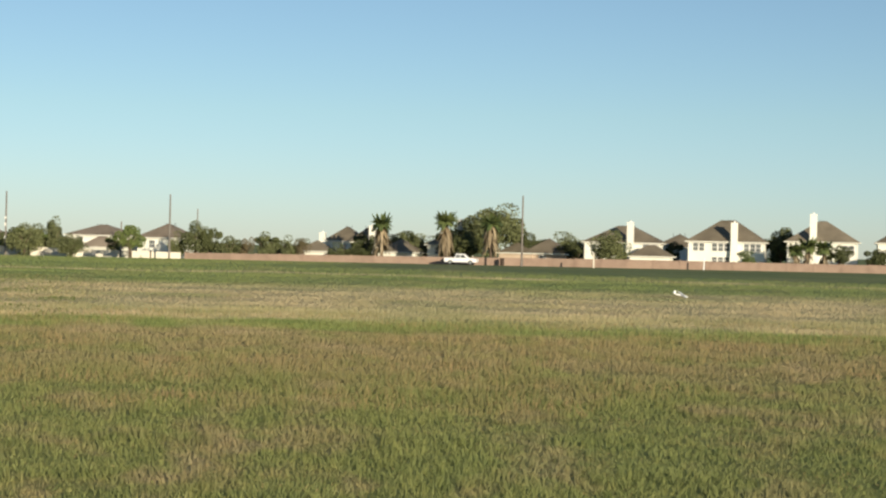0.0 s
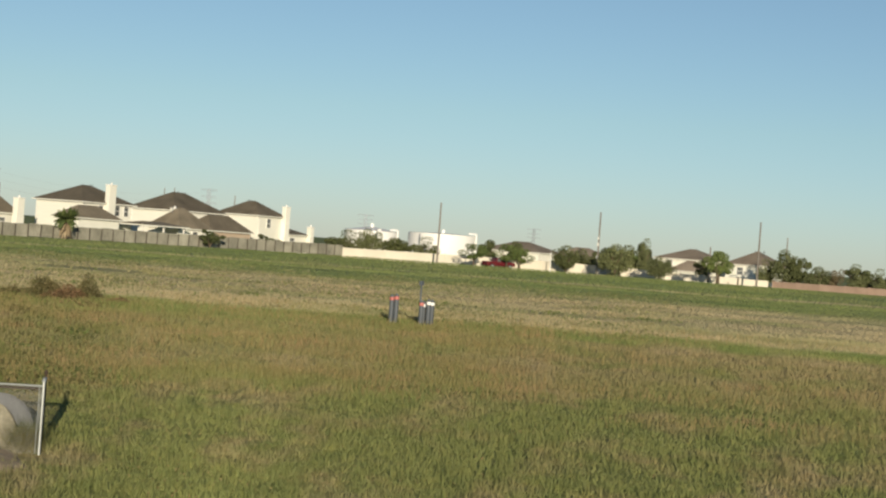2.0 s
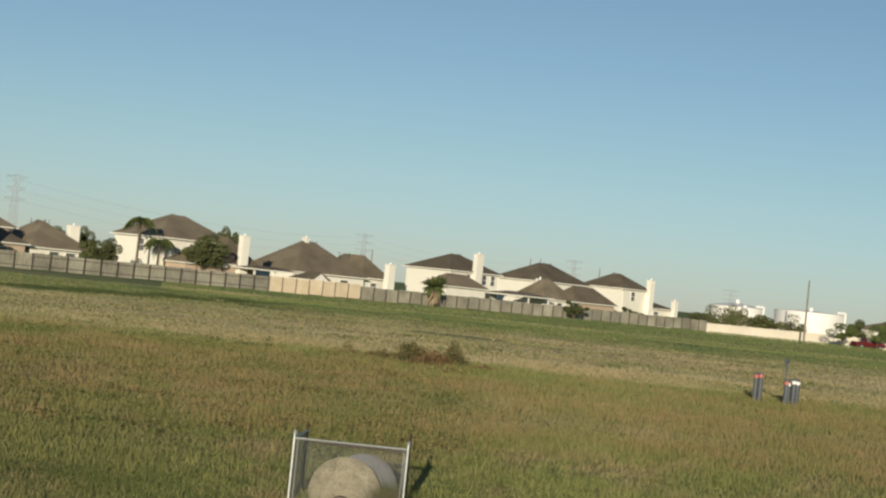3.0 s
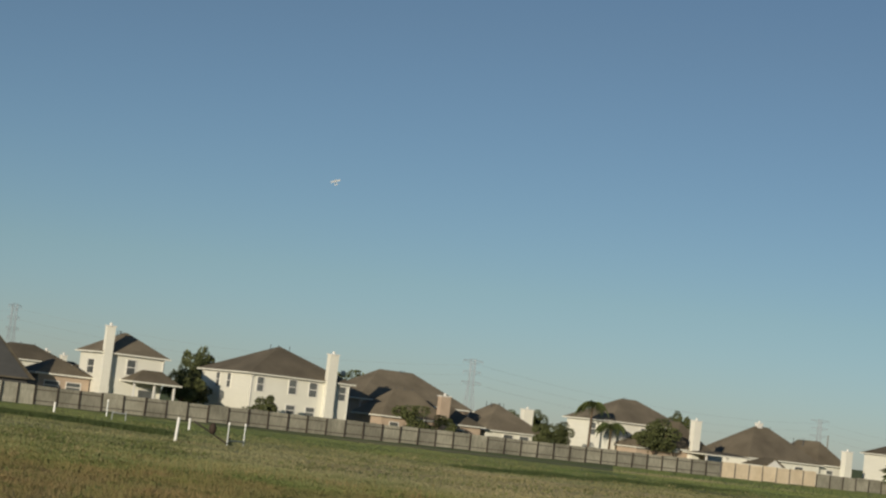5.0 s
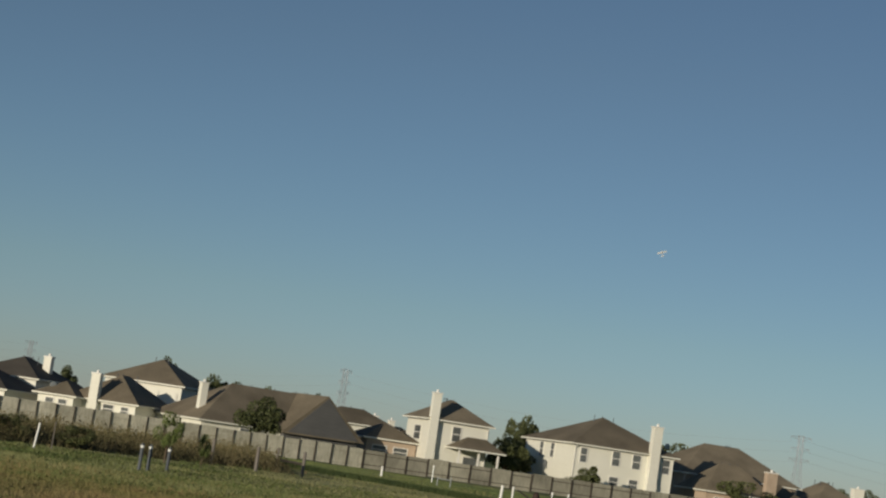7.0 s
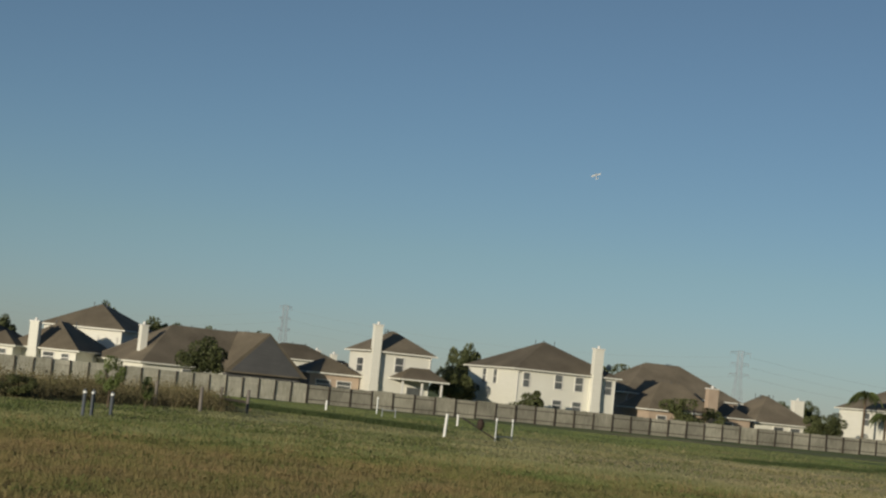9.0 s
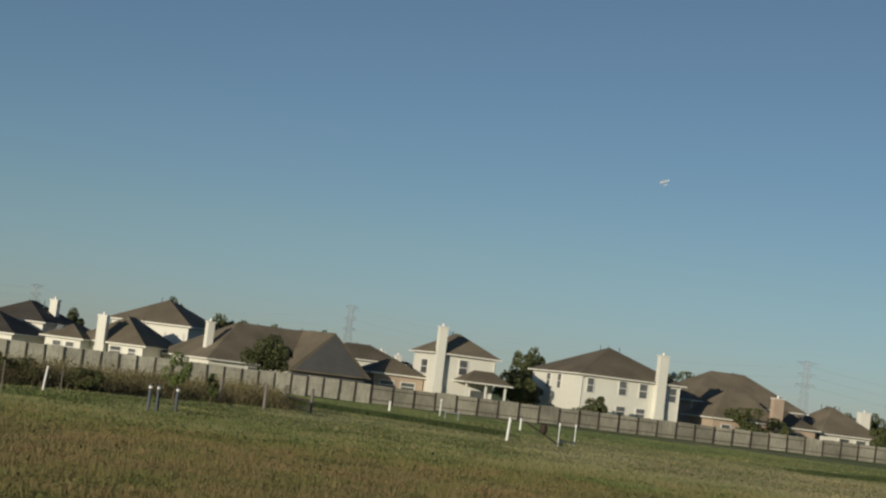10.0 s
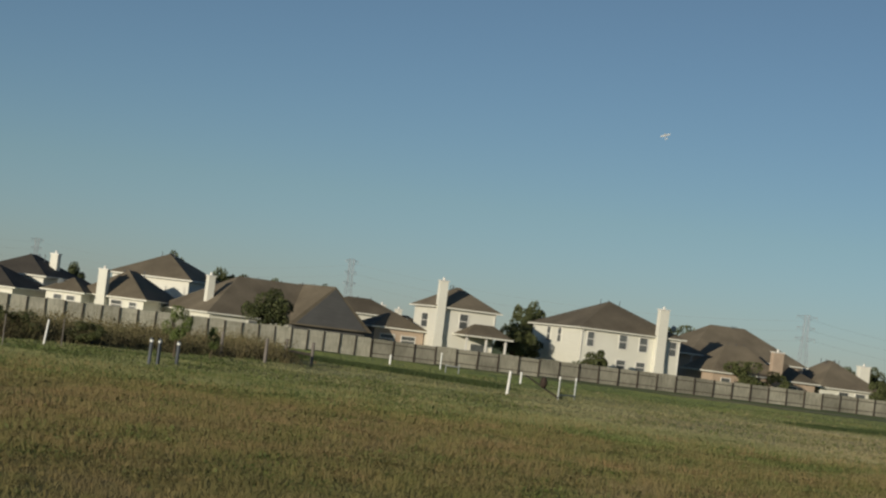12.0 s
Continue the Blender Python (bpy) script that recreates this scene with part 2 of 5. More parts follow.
CONCRETE = mat("pale_concrete", (0.32, 0.31, 0.28), (0.50, 0.48, 0.44), 0.9, fine=14, broad=2.5)
STRAW = mat("dry_straw_debris", (0.17, 0.15, 0.095), (0.44, 0.40, 0.29), 0.95, fine=22, broad=4.5, bump=1.0)
CLAY = mat("red_brown_clay", (0.25, 0.185, 0.12), (0.48, 0.38, 0.26), 0.95, fine=14, broad=3.0, bump=1.0)
PAINT_WHITE = mat("white_car_paint", (0.74, 0.74, 0.73), (0.80, 0.80, 0.79), 0.25, bump=0, spread=0.02)
PAINT_RED = mat("dark_red_car_paint", (0.09, 0.012, 0.016), (0.13, 0.018, 0.022), 0.25, bump=0, spread=0.02)
RUBBER = mat("tyre_rubber", (0.02, 0.02, 0.02), (0.035, 0.035, 0.035), 0.85)
FOAM = mat("white_foam", (0.76, 0.76, 0.74), (0.84, 0.84, 0.82), 0.5, bump=0.02, spread=0.02)


# ---- mesh helpers ----
def link_bm(name, bm, material, parent=None, label="", smooth=False):
    me = bpy.data.meshes.new(name)
    bm.to_mesh(me)
    bm.free()
    if smooth:
        me.polygons.foreach_set("use_smooth", [True] * len(me.polygons))
    me.materials.append(material)
    ob = new(name, me)
    if parent is not None:
        ob.parent = parent
    if label:
        ob["label"] = label
    return ob


part = link_bm


def mesh_np(name, verts, faces, material, parent=None):
    """A mesh from arrays of corners and of triangles."""
    me = bpy.data.meshes.new(name)
    me.vertices.add(len(verts))
    me.vertices.foreach_set("co", np.asarray(verts, dtype=np.float32).ravel())
    f = np.asarray(faces, dtype=np.int32)
    n, k = f.shape
    me.loops.add(n * k)
    me.loops.foreach_set("vertex_index", f.ravel())
    me.polygons.add(n)
    me.polygons.foreach_set("loop_start", np.arange(0, n * k, k, dtype=np.int32))
    me.polygons.foreach_set("loop_total", np.full(n, k, dtype=np.int32))
    me.update(calc_edges=True)
    me.materials.append(material)
    ob = new(name, me)
    if parent is not None:
        ob.parent = parent
    return ob


def box(bm, x0, x1, y0, y1, z0, z1, m=None):
    v = [bm.verts.new((x, y, z)) for z in (z0, z1) for x, y in ((x0, y0), (x1, y0), (x1, y1), (x0, y1))]
    if m is not None:
        for q in v:
            q.co = m @ q.co
    for f in ((3, 2, 1, 0), (4, 5, 6, 7), (0, 1, 5, 4), (1, 2, 6, 5), (2, 3, 7, 6), (3, 0, 4, 7)):
        bm.faces.new([v[i] for i in f])
    return bm


def tube(bm, a, b, r0, r1=None, sides=8, caps=True):
    a, b = Vector(a), Vector(b)
    r1 = r0 if r1 is None else r1
    q = (b - a).to_track_quat("Z", "Y")
    rings = []
    for c, r in ((a, r0), (b, r1)):
        rings.append([bm.verts.new(c + q @ Vector((r * math.cos(2 * math.pi * i / sides), r * math.sin(2 * math.pi * i / sides), 0))) for i in range(sides)])
    for i in range(sides):
        j = (i + 1) % sides
        bm.faces.new((rings[0][i], rings[0][j], rings[1][j], rings[1][i]))
    if caps:
        bm.faces.new(rings[0][::-1])
        bm.faces.new(rings[1])
    return bm


def thing(name, m, label, category, group="", kind=""):
    ob = new(name)
    ob.empty_display_size = 0.3
    ob.matrix_basis = m
    return tagged(ob, label, category, group, kind)


LIP = 68.0


def rise(x, y):
    """Height of the ground: flat, with a faint tilt along the far street and small swells."""
    s = min(max((x - 200) / 90, 0), 1)
    s = s * s * (3 - 2 * s)
    return s * min(max(0.30 - (y - 30) * 0.0055, -0.45), 0.5) + near_bank(x, y)


def near_bank(x, y):
    """The near bank is a long levee with a level crown; beyond it lies the basin."""
    z = bank(math.hypot(x, y))
    p = min(max((12 - (x + y) * 0.7071) / 10, 0), 1)
    return z + (1.4 - z) * p * p * (3 - 2 * p)


def bank(d):
    """The grassy side of the drainage basin falls from its lip towards the watcher, who stands on the near bank."""
    u = LIP - d
    if u <= 0:
        return 0.0
    far_side = -0.018 * u - 0.00079 * u * u
    if d > 24:
        return far_side
    u = LIP - 24
    floor_z = -0.018 * u - 0.00079 * u * u
    k = min(max((14 - d) / 11, 0), 1)
    return floor_z + (1.4 - floor_z) * k * k * (3 - 2 * k)


BANK_STEPS = np.arange(20.0, 80.0, 0.5)
BANK_Z = np.array([bank(v) for v in BANK_STEPS])


def settle(x, y):
    """Moves places given on the level of the lip down the sightline onto the bank; also gives their height."""
    d = np.hypot(x, y)
    level = 3 * BANK_STEPS / (3 - BANK_Z)
    e = np.where(d < LIP, np.interp(d, level, BANK_STEPS), d)
    return x * e / d, y * e / d, np.where(d < LIP, np.interp(e, BANK_STEPS, BANK_Z), 0.0)


# ---- ground ----
def build_ground():
    xs = sorted(set([-3500, -1500, -600, -200, -110] + [i * 2 for i in range(-40, 45)] + [i * 6 for i in range(15, 70)] + [450, 600, 900, 1500, 2500, 3800]))
    ys = sorted(set([-3500, -1500, -600, -250, -120] + [i * 2 for i in range(-40, 45)] + [i * 6 for i in range(15, 45)] + [300, 400, 600, 900, 1500, 2500, 3800]))
    bm = bmesh.new()
    grid = []
    for y in ys:
        row = []
        for x in xs:
            z = rise(x, y)
            d = math.hypot(x, y)
            if 14 < d < 160:
                z += 0.012 * noise.noise((x * 0.09, y * 0.09, 0.0))
            row.append(bm.verts.new((x, y, z)))
        grid.append(row)
    for j in range(len(ys) - 1):
        for i in range(len(xs) - 1):
            bm.faces.new((grid[j][i], grid[j][i + 1], grid[j + 1][i + 1], grid[j + 1][i]))
    ob = link_bm("ground", bm, GROUND, smooth=True)
    return tagged(ob, "wide rough grass field in green and straw bands", "field", kind="structure")


build_ground()


# ---- houses ----
def hip(bm, x0, x1, y0, y1, ze, zr, over=0.45, gable=""):
    """A roof shell with eaves at ze and its ridge at zr; gable names the ends that rise straight: w, e, s, n."""
    x0, x1, y0, y1 = x0 - over, x1 + over, y0 - over, y1 + over
    w, d = x1 - x0, y1 - y0
    if w >= d:
        ym, k = (y0 + y1) / 2, d / 2
        a = (x0 if "w" in gable else x0 + k, ym, zr)
        b = (x1 if "e" in gable else x1 - k, ym, zr)
        if a[0] > b[0]:
            a = b = ((a[0] + b[0]) / 2, ym, zr)
    else:
        xm, k = (x0 + x1) / 2, w / 2
        a = (xm, y0 if "s" in gable else y0 + k, zr)
        b = (xm, y1 if "n" in gable else y1 - k, zr)
    c = [bm.verts.new(p) for p in ((x0, y0, ze), (x1, y0, ze), (x1, y1, ze), (x0, y1, ze))]
    l = [bm.verts.new(p) for p in ((x0, y0, ze - 0.18), (x1, y0, ze - 0.18), (x1, y1, ze - 0.18), (x0, y1, ze - 0.18))]
    ra, rb = bm.verts.new(a), bm.verts.new(b)
    if w >= d:
        fs = [(c[0], c[1], rb, ra), (c[2], c[3], ra, rb)]
        fs += [(c[1], c[2], rb), (c[3], c[0], ra)]
    else:
        fs = [(c[1], c[2], rb, ra), (c[3], c[0], ra, rb), (c[0], c[1], ra), (c[2], c[3], rb)]
    for f in fs:
        bm.faces.new(f)
    for i in range(4):
        j = (i + 1) % 4
        bm.faces.new((l[i], l[j], c[j], c[i]))
    bm.faces.new(l[::-1])
    return a, b


def fascia(bm, x0, x1, y0, y1, z, over=0.45):
    o, t = over + 0.02, 0.06
    a, b, c, d = x0 - o, x1 + o, y0 - o, y1 + o
    for q in ((a, b, c - t, c), (a, b, d, d + t), (a - t, a, c - t, d + t), (b, b + t, c - t, d + t)):
        box(bm, *q, z - 0.17, z - 0.01)


def window(house, face, u, z, w, h, at_plane, origin):
    """Double-hung window on a wall: s looks out along -y, w along -x, e along +x."""
    u0, v0 = origin
    bm, gl = bmesh.new(), bmesh.new()
    rot = {"s": Matrix.Translation((u - u0, at_plane - v0, z)),
           "w": Matrix.Translation((at_plane - u0, u - v0, z)) @ Matrix.Rotation(-math.pi / 2, 4, "Z"),
           "e": Matrix.Translation((at_plane - u0, u - v0, z)) @ Matrix.Rotation(math.pi / 2, 4, "Z")}[face]
    t = 0.09
    for q in ((-w / 2 - t, w / 2 + t, h / 2, h / 2 + t), (-w / 2 - t, w / 2 + t, -h / 2 - t, -h / 2), (-w / 2 - t, -w / 2, -h / 2, h / 2), (w / 2, w / 2 + t, -h / 2, h / 2), (-w / 2, w / 2, -0.04, 0.04)):
        box(bm, q[0], q[1], -0.07, 0.02, q[2], q[3], rot)
    box(gl, -w / 2, w / 2, -0.03, 0.01, -h / 2, h / 2, rot)
    fr = part("window", bm, TRIM, house, "white-framed sash window")
    part("pane", gl, GLASS, fr, "dark window glass")


def chimney(house, x0, x1, y0, y1, top, material, origin, base=0.0):
    u0, v0 = origin
    bm = bmesh.new()
    box(bm, x0 - u0, x1 - u0, y0 - v0, y1 - v0, base, top - 0.12)
    if base == 0.0:
        box(bm, x0 - u0 - 0.06, x1 - u0 + 0.06, y0 - v0 - 0.004, y1 - v0, 0, 2.6)
    ch = part("chimney", bm, material, house, "boxed chimney stack")
    cap = bmesh.new()
    box(cap, x0 - u0 - 0.08, x1 - u0 + 0.08, y0 - v0 - 0.08, y1 - v0 + 0.08, top - 0.12, top)
    cx, cy = (x0 + x1) / 2 - u0, (y0 + y1) / 2 - v0
    tube(cap, (cx, cy, top), (cx, cy, top + 0.3), 0.16, 0.16, 8)
    part("cap", cap, TRIM, ch)


def house(label, side, boxes, windows=(), chimneys=(), wall=SIDING, vents=3, turn=0, tiles=SHINGLE):
    """boxes: u0, u1, v0, v1, eave, ridge and, if they differ, gables and wall. u runs along the front, v away from it. side: n or e."""
    o = (boxes[0][0], boxes[0][2])
    zb = rise(o[1], -o[0]) if side == "e" else 0.0
    m = pose(o[0], o[1], zb, 0, 0, turn) if side == "n" else pose(o[1], -o[0], zb, 0, 0, -90)
    h = thing("house", m, label, "house", "houses behind the fence")
    rnd = random.Random(int(o[0] * 7 + o[1]))
    for bx in boxes:
        u0, u1, v0, v1, ze, zr = bx[:6]
        gable = bx[6] if len(bx) > 6 else ""
        skin = bx[7] if len(bx) > 7 else wall
        posts = len(bx) > 8
        a0, a1, b0, b1 = u0 - o[0], u1 - o[0], v0 - o[1], v1 - o[1]
        bm = bmesh.new()
        if posts:
            for q in (a0 + 0.1, (a0 + a1) / 2, a1 - 0.1):
                pb = bmesh.new()
                box(pb, q - 0.1, q + 0.1, b0 + 0.1, b0 + 0.3, 0, ze - 0.2)
                part("porch_post", pb, TRIM, h, "white porch post")
            bm.free()
        else:
            box(bm, a0, a1, b0, b1, -0.4, ze - 0.19)
            part("wall", bm, skin, h)
        rb = bmesh.new()
        ra, rbb = hip(rb, a0, a1, b0, b1, ze, zr, gable=gable)
        rf = part("roof", rb, tiles, h, "brown shingle hip roof")
        fb = bmesh.new()
        fascia(fb, a0, a1, b0, b1, ze)
        # the gable wing with shade in its colour gets a dark fascia too
        part("fascia", fb, SHINGLE if skin is SIDING_SHADED else SIDING, rf)
        if not posts and zr > 5.5:
            for i in range(vents):
                vb = bmesh.new()
                p = Vector(ra).lerp(Vector(rbb), rnd.uniform(0, 1)) + Vector((rnd.uniform(-1.5, 1.5), rnd.uniform(-0.3, 0.3), 0))
                tube(vb, (p.x, p.y, zr - 1.2), (p.x, p.y, zr + 0.16), 0.045, 0.045, 6)
                part("vent_pipe", vb, PVC_GREY, rf)
        for g, tri in (("s", ((a0, b0 - 0.2, ze - 0.2), (a1, b0 - 0.2, ze - 0.2), ((a0 + a1) / 2, b0 - 0.2, zr - 0.25))),):
            if g in gable:
                tb = bmesh.new()
                f = tb.faces.new([tb.verts.new(p) for p in tri])
                ext = bmesh.ops.extrude_face_region(tb, geom=[f])
                for q in ext["geom"]:
                    if isinstance(q, bmesh.types.BMVert):
                        q.co.y -= 0.3
                part("gable", tb, bx[9] if len(bx) > 9 else skin, h)
    if boxes[0][4] > 4.5:
        bx = boxes[0]
        for uu in (bx[0] + 0.15, bx[1] - 0.15):
            db = bmesh.new()
            tube(db, (uu - o[0], -0.07, 0.1), (uu - o[0], -0.07, bx[4] - 0.5), 0.05, 0.05, 6)
            tube(db, (uu - o[0], -0.07, bx[4] - 0.5), (uu - o[0], -0.42, bx[4] - 0.2), 0.05, 0.05, 6)
            part("downspout", db, TRIM, h, "white rain downspout")
    for bi, face, u, z, w, hh in windows:
        bx = boxes[bi]
        plane = {"s": bx[2], "w": bx[0], "e": bx[1]}[face]
        window(h, face, u, z, w, hh, plane, o)
    for c in chimneys:
        chimney(h, *c[:5], c[5] if len(c) > 5 else wall, o, c[6] if len(c) > 6 else 0.0)
    return h


# row along the wooden fence
house("cream two-storey house with tall corner chimney and porch", "n",
      [(73.0, 80.3, 185, 191.8, 6.3, 8.7), (66.9, 72.8, 187.5, 193.2, 3.3, 5.1, "", BRICK), (75.8, 80.7, 182, 184.6, 3.5, 4.8, "", SIDING, 1)],
      [(0, "s", 76.4, 4.9, 0.95, 1.6), (0, "w", 188.2, 4.6, 1.9, 1.5), (0, "s", 78.4, 1.6, 1.6, 1.9), (1, "s", 68.5, 2.0, 1.6, 0.9), (1, "s", 71.0, 2.0, 1.6, 0.9)],
      [(72.85, 73.8, 184.3, 184.99, 9.2)])
house("large cream two-storey house with broad hip roof and chimney", "n",
      [(91.1, 104.2, 185, 198.3, 6.05, 9.6)],
      [(0, "s", 92.4, 4.8, 0.8, 1.6), (0, "s", 96.6, 4.9, 0.95, 1.6), (0, "s", 99.3, 4.85, 1.0, 1.6), (0, "s", 103.2, 4.8, 0.9, 1.6), (0, "s", 96.6, 2.2, 1.1, 1.1), (0, "s", 99.2, 2.2, 1.1, 1.1),
       (0, "w", 190.6, 4.9, 0.9, 1.6), (0, "w", 193.6, 4.9, 0.9, 1.6)],
      [(100.7, 101.85, 184.2, 184.99, 9.3)])
def roof_dish(x, y, z):
    t = thing("satellite_dish", pose(x, y, z), "grey satellite dish on a roof mast", "satellite dish")
    bm = bmesh.new()
    tube(bm, (0, 0, -0.6), (0, 0, 0.35), 0.03, 0.03, 6)
    part("mast", bm, PVC_GREY, t)
    bm = bmesh.new()
    rim = [[bm.verts.new((r * math.cos(a * math.tau / 16), 0.25 * r * r - 0.06, 0.45 + r * math.sin(a * math.tau / 16))) for a in range(16)] for r in (0.12, 0.26, 0.38)]
    for p, q in zip(rim, rim[1:]):
        for a in range(16):
            bm.faces.new((p[a], p[(a + 1) % 16], q[(a + 1) % 16], q[a]))
    bm.faces.new(rim[0])
    part("reflector", bm, STEEL, t)


roof_dish(103.6, 186.0, 6.75)
roof_dish(32.5, 191.4, 3.3)
house("brown-roofed two-storey house in tan brick with brick chimney", "n",
      [(110.6, 127.0, 193.6, 205, 4.7, 8.7), (110.2, 119.5, 187, 193.5, 2.9, 6.3), (120.5, 126.0, 189, 197, 2.8, 4.8)],
      [(1, "s", 112, 1.6, 1.2, 1.1), (2, "s", 122.8, 1.6, 1.2, 1.0)],
      [(117.9, 119.3, 186.2, 186.98, 6.1, BRICK)], wall=BRICK)
house("single-storey house with low brown roof and white fascia", "n",
      [(127.5, 136.5, 190, 200, 2.6, 6.0), (134.0, 141.5, 200, 208, 3.0, 6.2)],
      [(0, "s", 131, 1.6, 1.4, 1.1), (0, "s", 133.5, 1.6, 1.4, 1.1)],
      [(139.5, 141.0, 199.0, 199.98, 5.9)])
house("single-storey house with long brown roof and gable coloured as shaded", "n",
      [(46.3, 60.2, 180.9, 192.5, 2.55, 6.75, "e"), (55.7, 64.9, 180.2, 192.5, 2.5, 6.85, "s", SIDING_SHADED)],
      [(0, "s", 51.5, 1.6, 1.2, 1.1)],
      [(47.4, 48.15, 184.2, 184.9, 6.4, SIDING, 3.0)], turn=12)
house("cream house with two-storey rear and corner chimney", "n",
      [(34.5, 42.1, 191.5, 201, 2.95, 5.9), (32.5, 41.9, 203.7, 213.7, 5.75, 8.6), (31.8, 35.9, 189.4, 195.4, 2.9, 4.4)],
      [(0, "s", 39.0, 2.1, 1.2, 0.9), (0, "s", 40.9, 2.1, 0.8, 0.8), (2, "s", 33.2, 1.9, 0.9, 1.0), (2, "s", 34.7, 1.9, 0.9, 1.0), (1, "e", 208.5, 4.4, 1.2, 1.4)],
      [(36.9, 37.9, 190.7, 191.48, 5.7)], turn=-36)
house("single-storey house with white rear patio, roof coloured as shaded", "n",
      [(19.3, 29.3, 195.9, 204.8, 2.6, 4.9), (20.3, 28.1, 204.9, 214, 4.2, 6.5)],
      [(0, "s", 22.5, 1.5, 1.6, 1.3), (0, "s", 25.5, 1.5, 1.6, 1.3)],
      [(26.2, 27.1, 209.6, 210.4, 6.9, SIDING, 4.0)], turn=-36, tiles=SHINGLE_SHADED)
house("house far along the fence, roof coloured as shaded", "n", [(19.0, 28.3, 217, 226, 2.9, 5.8)], [(0, "s", 24, 1.6, 1.4, 1.2)], [(25.0, 25.9, 220, 221, 6.3, SIDING, 4.0)], tiles=SHINGLE_SHADED)
house("brown-roofed house in the second row of houses", "n", [(70.5, 80.4, 215.4, 222.2, 4.7, 6.65), (79.0, 90.0, 226, 233, 3.0, 5.2)], [(0, "s", 78, 3.4, 1.2, 1.2)], [(80.6, 81.4, 224.8, 225.7, 6.2, SIDING, 3.0), (83.1, 83.8, 224.8, 225.7, 5.9, SIDING, 3.0)])
house("white two-storey house behind palms and a dark oak", "n",
      [(146.0, 158.6, 188, 198, 5.6, 8.8), (147.0, 153.2, 183.6, 187.9, 2.6, 4.4, "", BRICK), (153.7, 159.6, 184.0, 195.0, 2.9, 6.5, "", BRICK)],
      [(0, "s", 151.5, 4.2, 1.2, 1.6), (0, "w", 192, 4.3, 1.2, 1.6), (0, "s", 155.0, 4.2, 1.2, 1.6)],
      [(156.0, 157.2, 183.1, 183.98, 6.9)])
house("open white patio roof behind the cedar fence", "n", [(155.5, 163.0, 179.5, 183.4, 2.7, 3.1, "", SIDING, 1)])
house("small white garden shed with brown roof", "n", [(162.2, 165.4, 176.0, 179.5, 2.0, 3.1, "s", TRIM)])
house("single-storey house with wide brown hip roof and white turbine", "n",
      [(170.5, 184.0, 188, 199, 2.9, 7.4), (184.5, 190.0, 189, 199, 3.0, 6.3)],
      [(0, "s", 176, 1.7, 1.5, 1.1), (0, "s", 180, 1.7, 1.5, 1.1), (1, "s", 187, 1.7, 1.2, 1.1)],
      [(188.1, 189.4, 187.0, 187.98, 5.3), (176.4, 177.3, 193.2, 193.9, 7.9, TRIM, 6.6)])
house("white two-storey house with tall chimney and low front roof", "n",
      [(203.0, 214.5, 188.5, 198, 5.6, 8.2), (197.0, 206.0, 183.5, 188.2, 3.1, 5.0), (210.5, 220.5, 182.5, 187.5, 2.75, 3.3, "", SIDING, 1)],
      [(0, "s", 207.2, 4.4, 0.9, 1.5), (0, "s", 211.0, 4.5, 0.9, 1.5), (0, "s", 213, 4.5, 0.9, 1.5)],
      [(208.0, 209.5, 187.6, 188.48, 8.5)])
house("brown-roofed two-storey house with stepped hip roofs", "n",
      [(229.0, 242.0, 192, 202, 5.5, 8.6), (222.0, 230.0, 185, 191.5, 2.6, 5.9), (231.0, 242.0, 186, 191.6, 2.6, 5.2, "", BRICK)],
      [(0, "s", 231, 4.6, 0.9, 1.2), (1, "s", 226, 1.6, 1.2, 1.0)],
      [(226.5, 227.6, 190.0, 190.9, 5.8, SIDING, 3.0)])
house("white two-storey house at the end of the wooden fence", "n",
      [(246.5, 254.0, 188, 197, 5.8, 8.3), (253.8, 263.0, 189, 196, 2.9, 4.2)],
      [(0, "s", 249.5, 4.5, 1.0, 1.5), (1, "s", 258, 1.7, 1.4, 1.1)],
      [(253.2, 254.4, 187.1, 187.98, 7.7), (262.3, 263.2, 188.0, 188.9, 4.5)])

house("brown-roofed house behind the cream wall and street trees", "e", [(-181.0, -168.0, 312, 322, 3.4, 5.4)], tiles=SHINGLE_TAN)
house("low brown-roofed house with white gables behind the wall", "e", [(-171.0, -160.0, 322, 330, 3.0, 5.1), (-166.5, -163.8, 320, 322, 3.2, 4.7, "s", TRIM)], tiles=SHINGLE_TAN)
house("tan-roofed house beyond the street trees", "e", [(-158.5, -150.0, 326, 334, 2.4, 4.4)], tiles=SHINGLE_TAN)

# row behind the brick street wall (u = -y)
house("pale house with broad brown hip roof across the street", "e",
      [(-149.0, -137.5, 326, 336, 4.2, 6.3), (-143.5, -137.0, 321, 326, 1.9, 4.0)], [(0, "s", -146, 3.2, 1.2, 1.2)], tiles=SHINGLE_TAN)
house("pale house with peaked brown roof across the street", "e", [(-134.0, -125.0, 326, 336, 3.9, 6.7)], [(0, "s", -131, 2.6, 1.2, 1.4)], tiles=SHINGLE_TAN)
house("white house with twin peaked roofs and two chimneys", "e",
      [(-96.5, -90.0, 328, 336, 3.9, 6.7), (-91.0, -85.5, 326, 335, 3.8, 6.8), (-100.0, -94.5, 322, 328, 1.9, 3.9)],
      [(0, "s", -93, 2.6, 1.2, 1.2), (1, "s", -88.5, 2.6, 1.2, 1.2)],
      [(-97.5, -96.4, 327, 327.9, 5.4, SIDING, 1.0), (-87.2, -86.2, 325, 325.9, 6.9, SIDING, 1.0)])
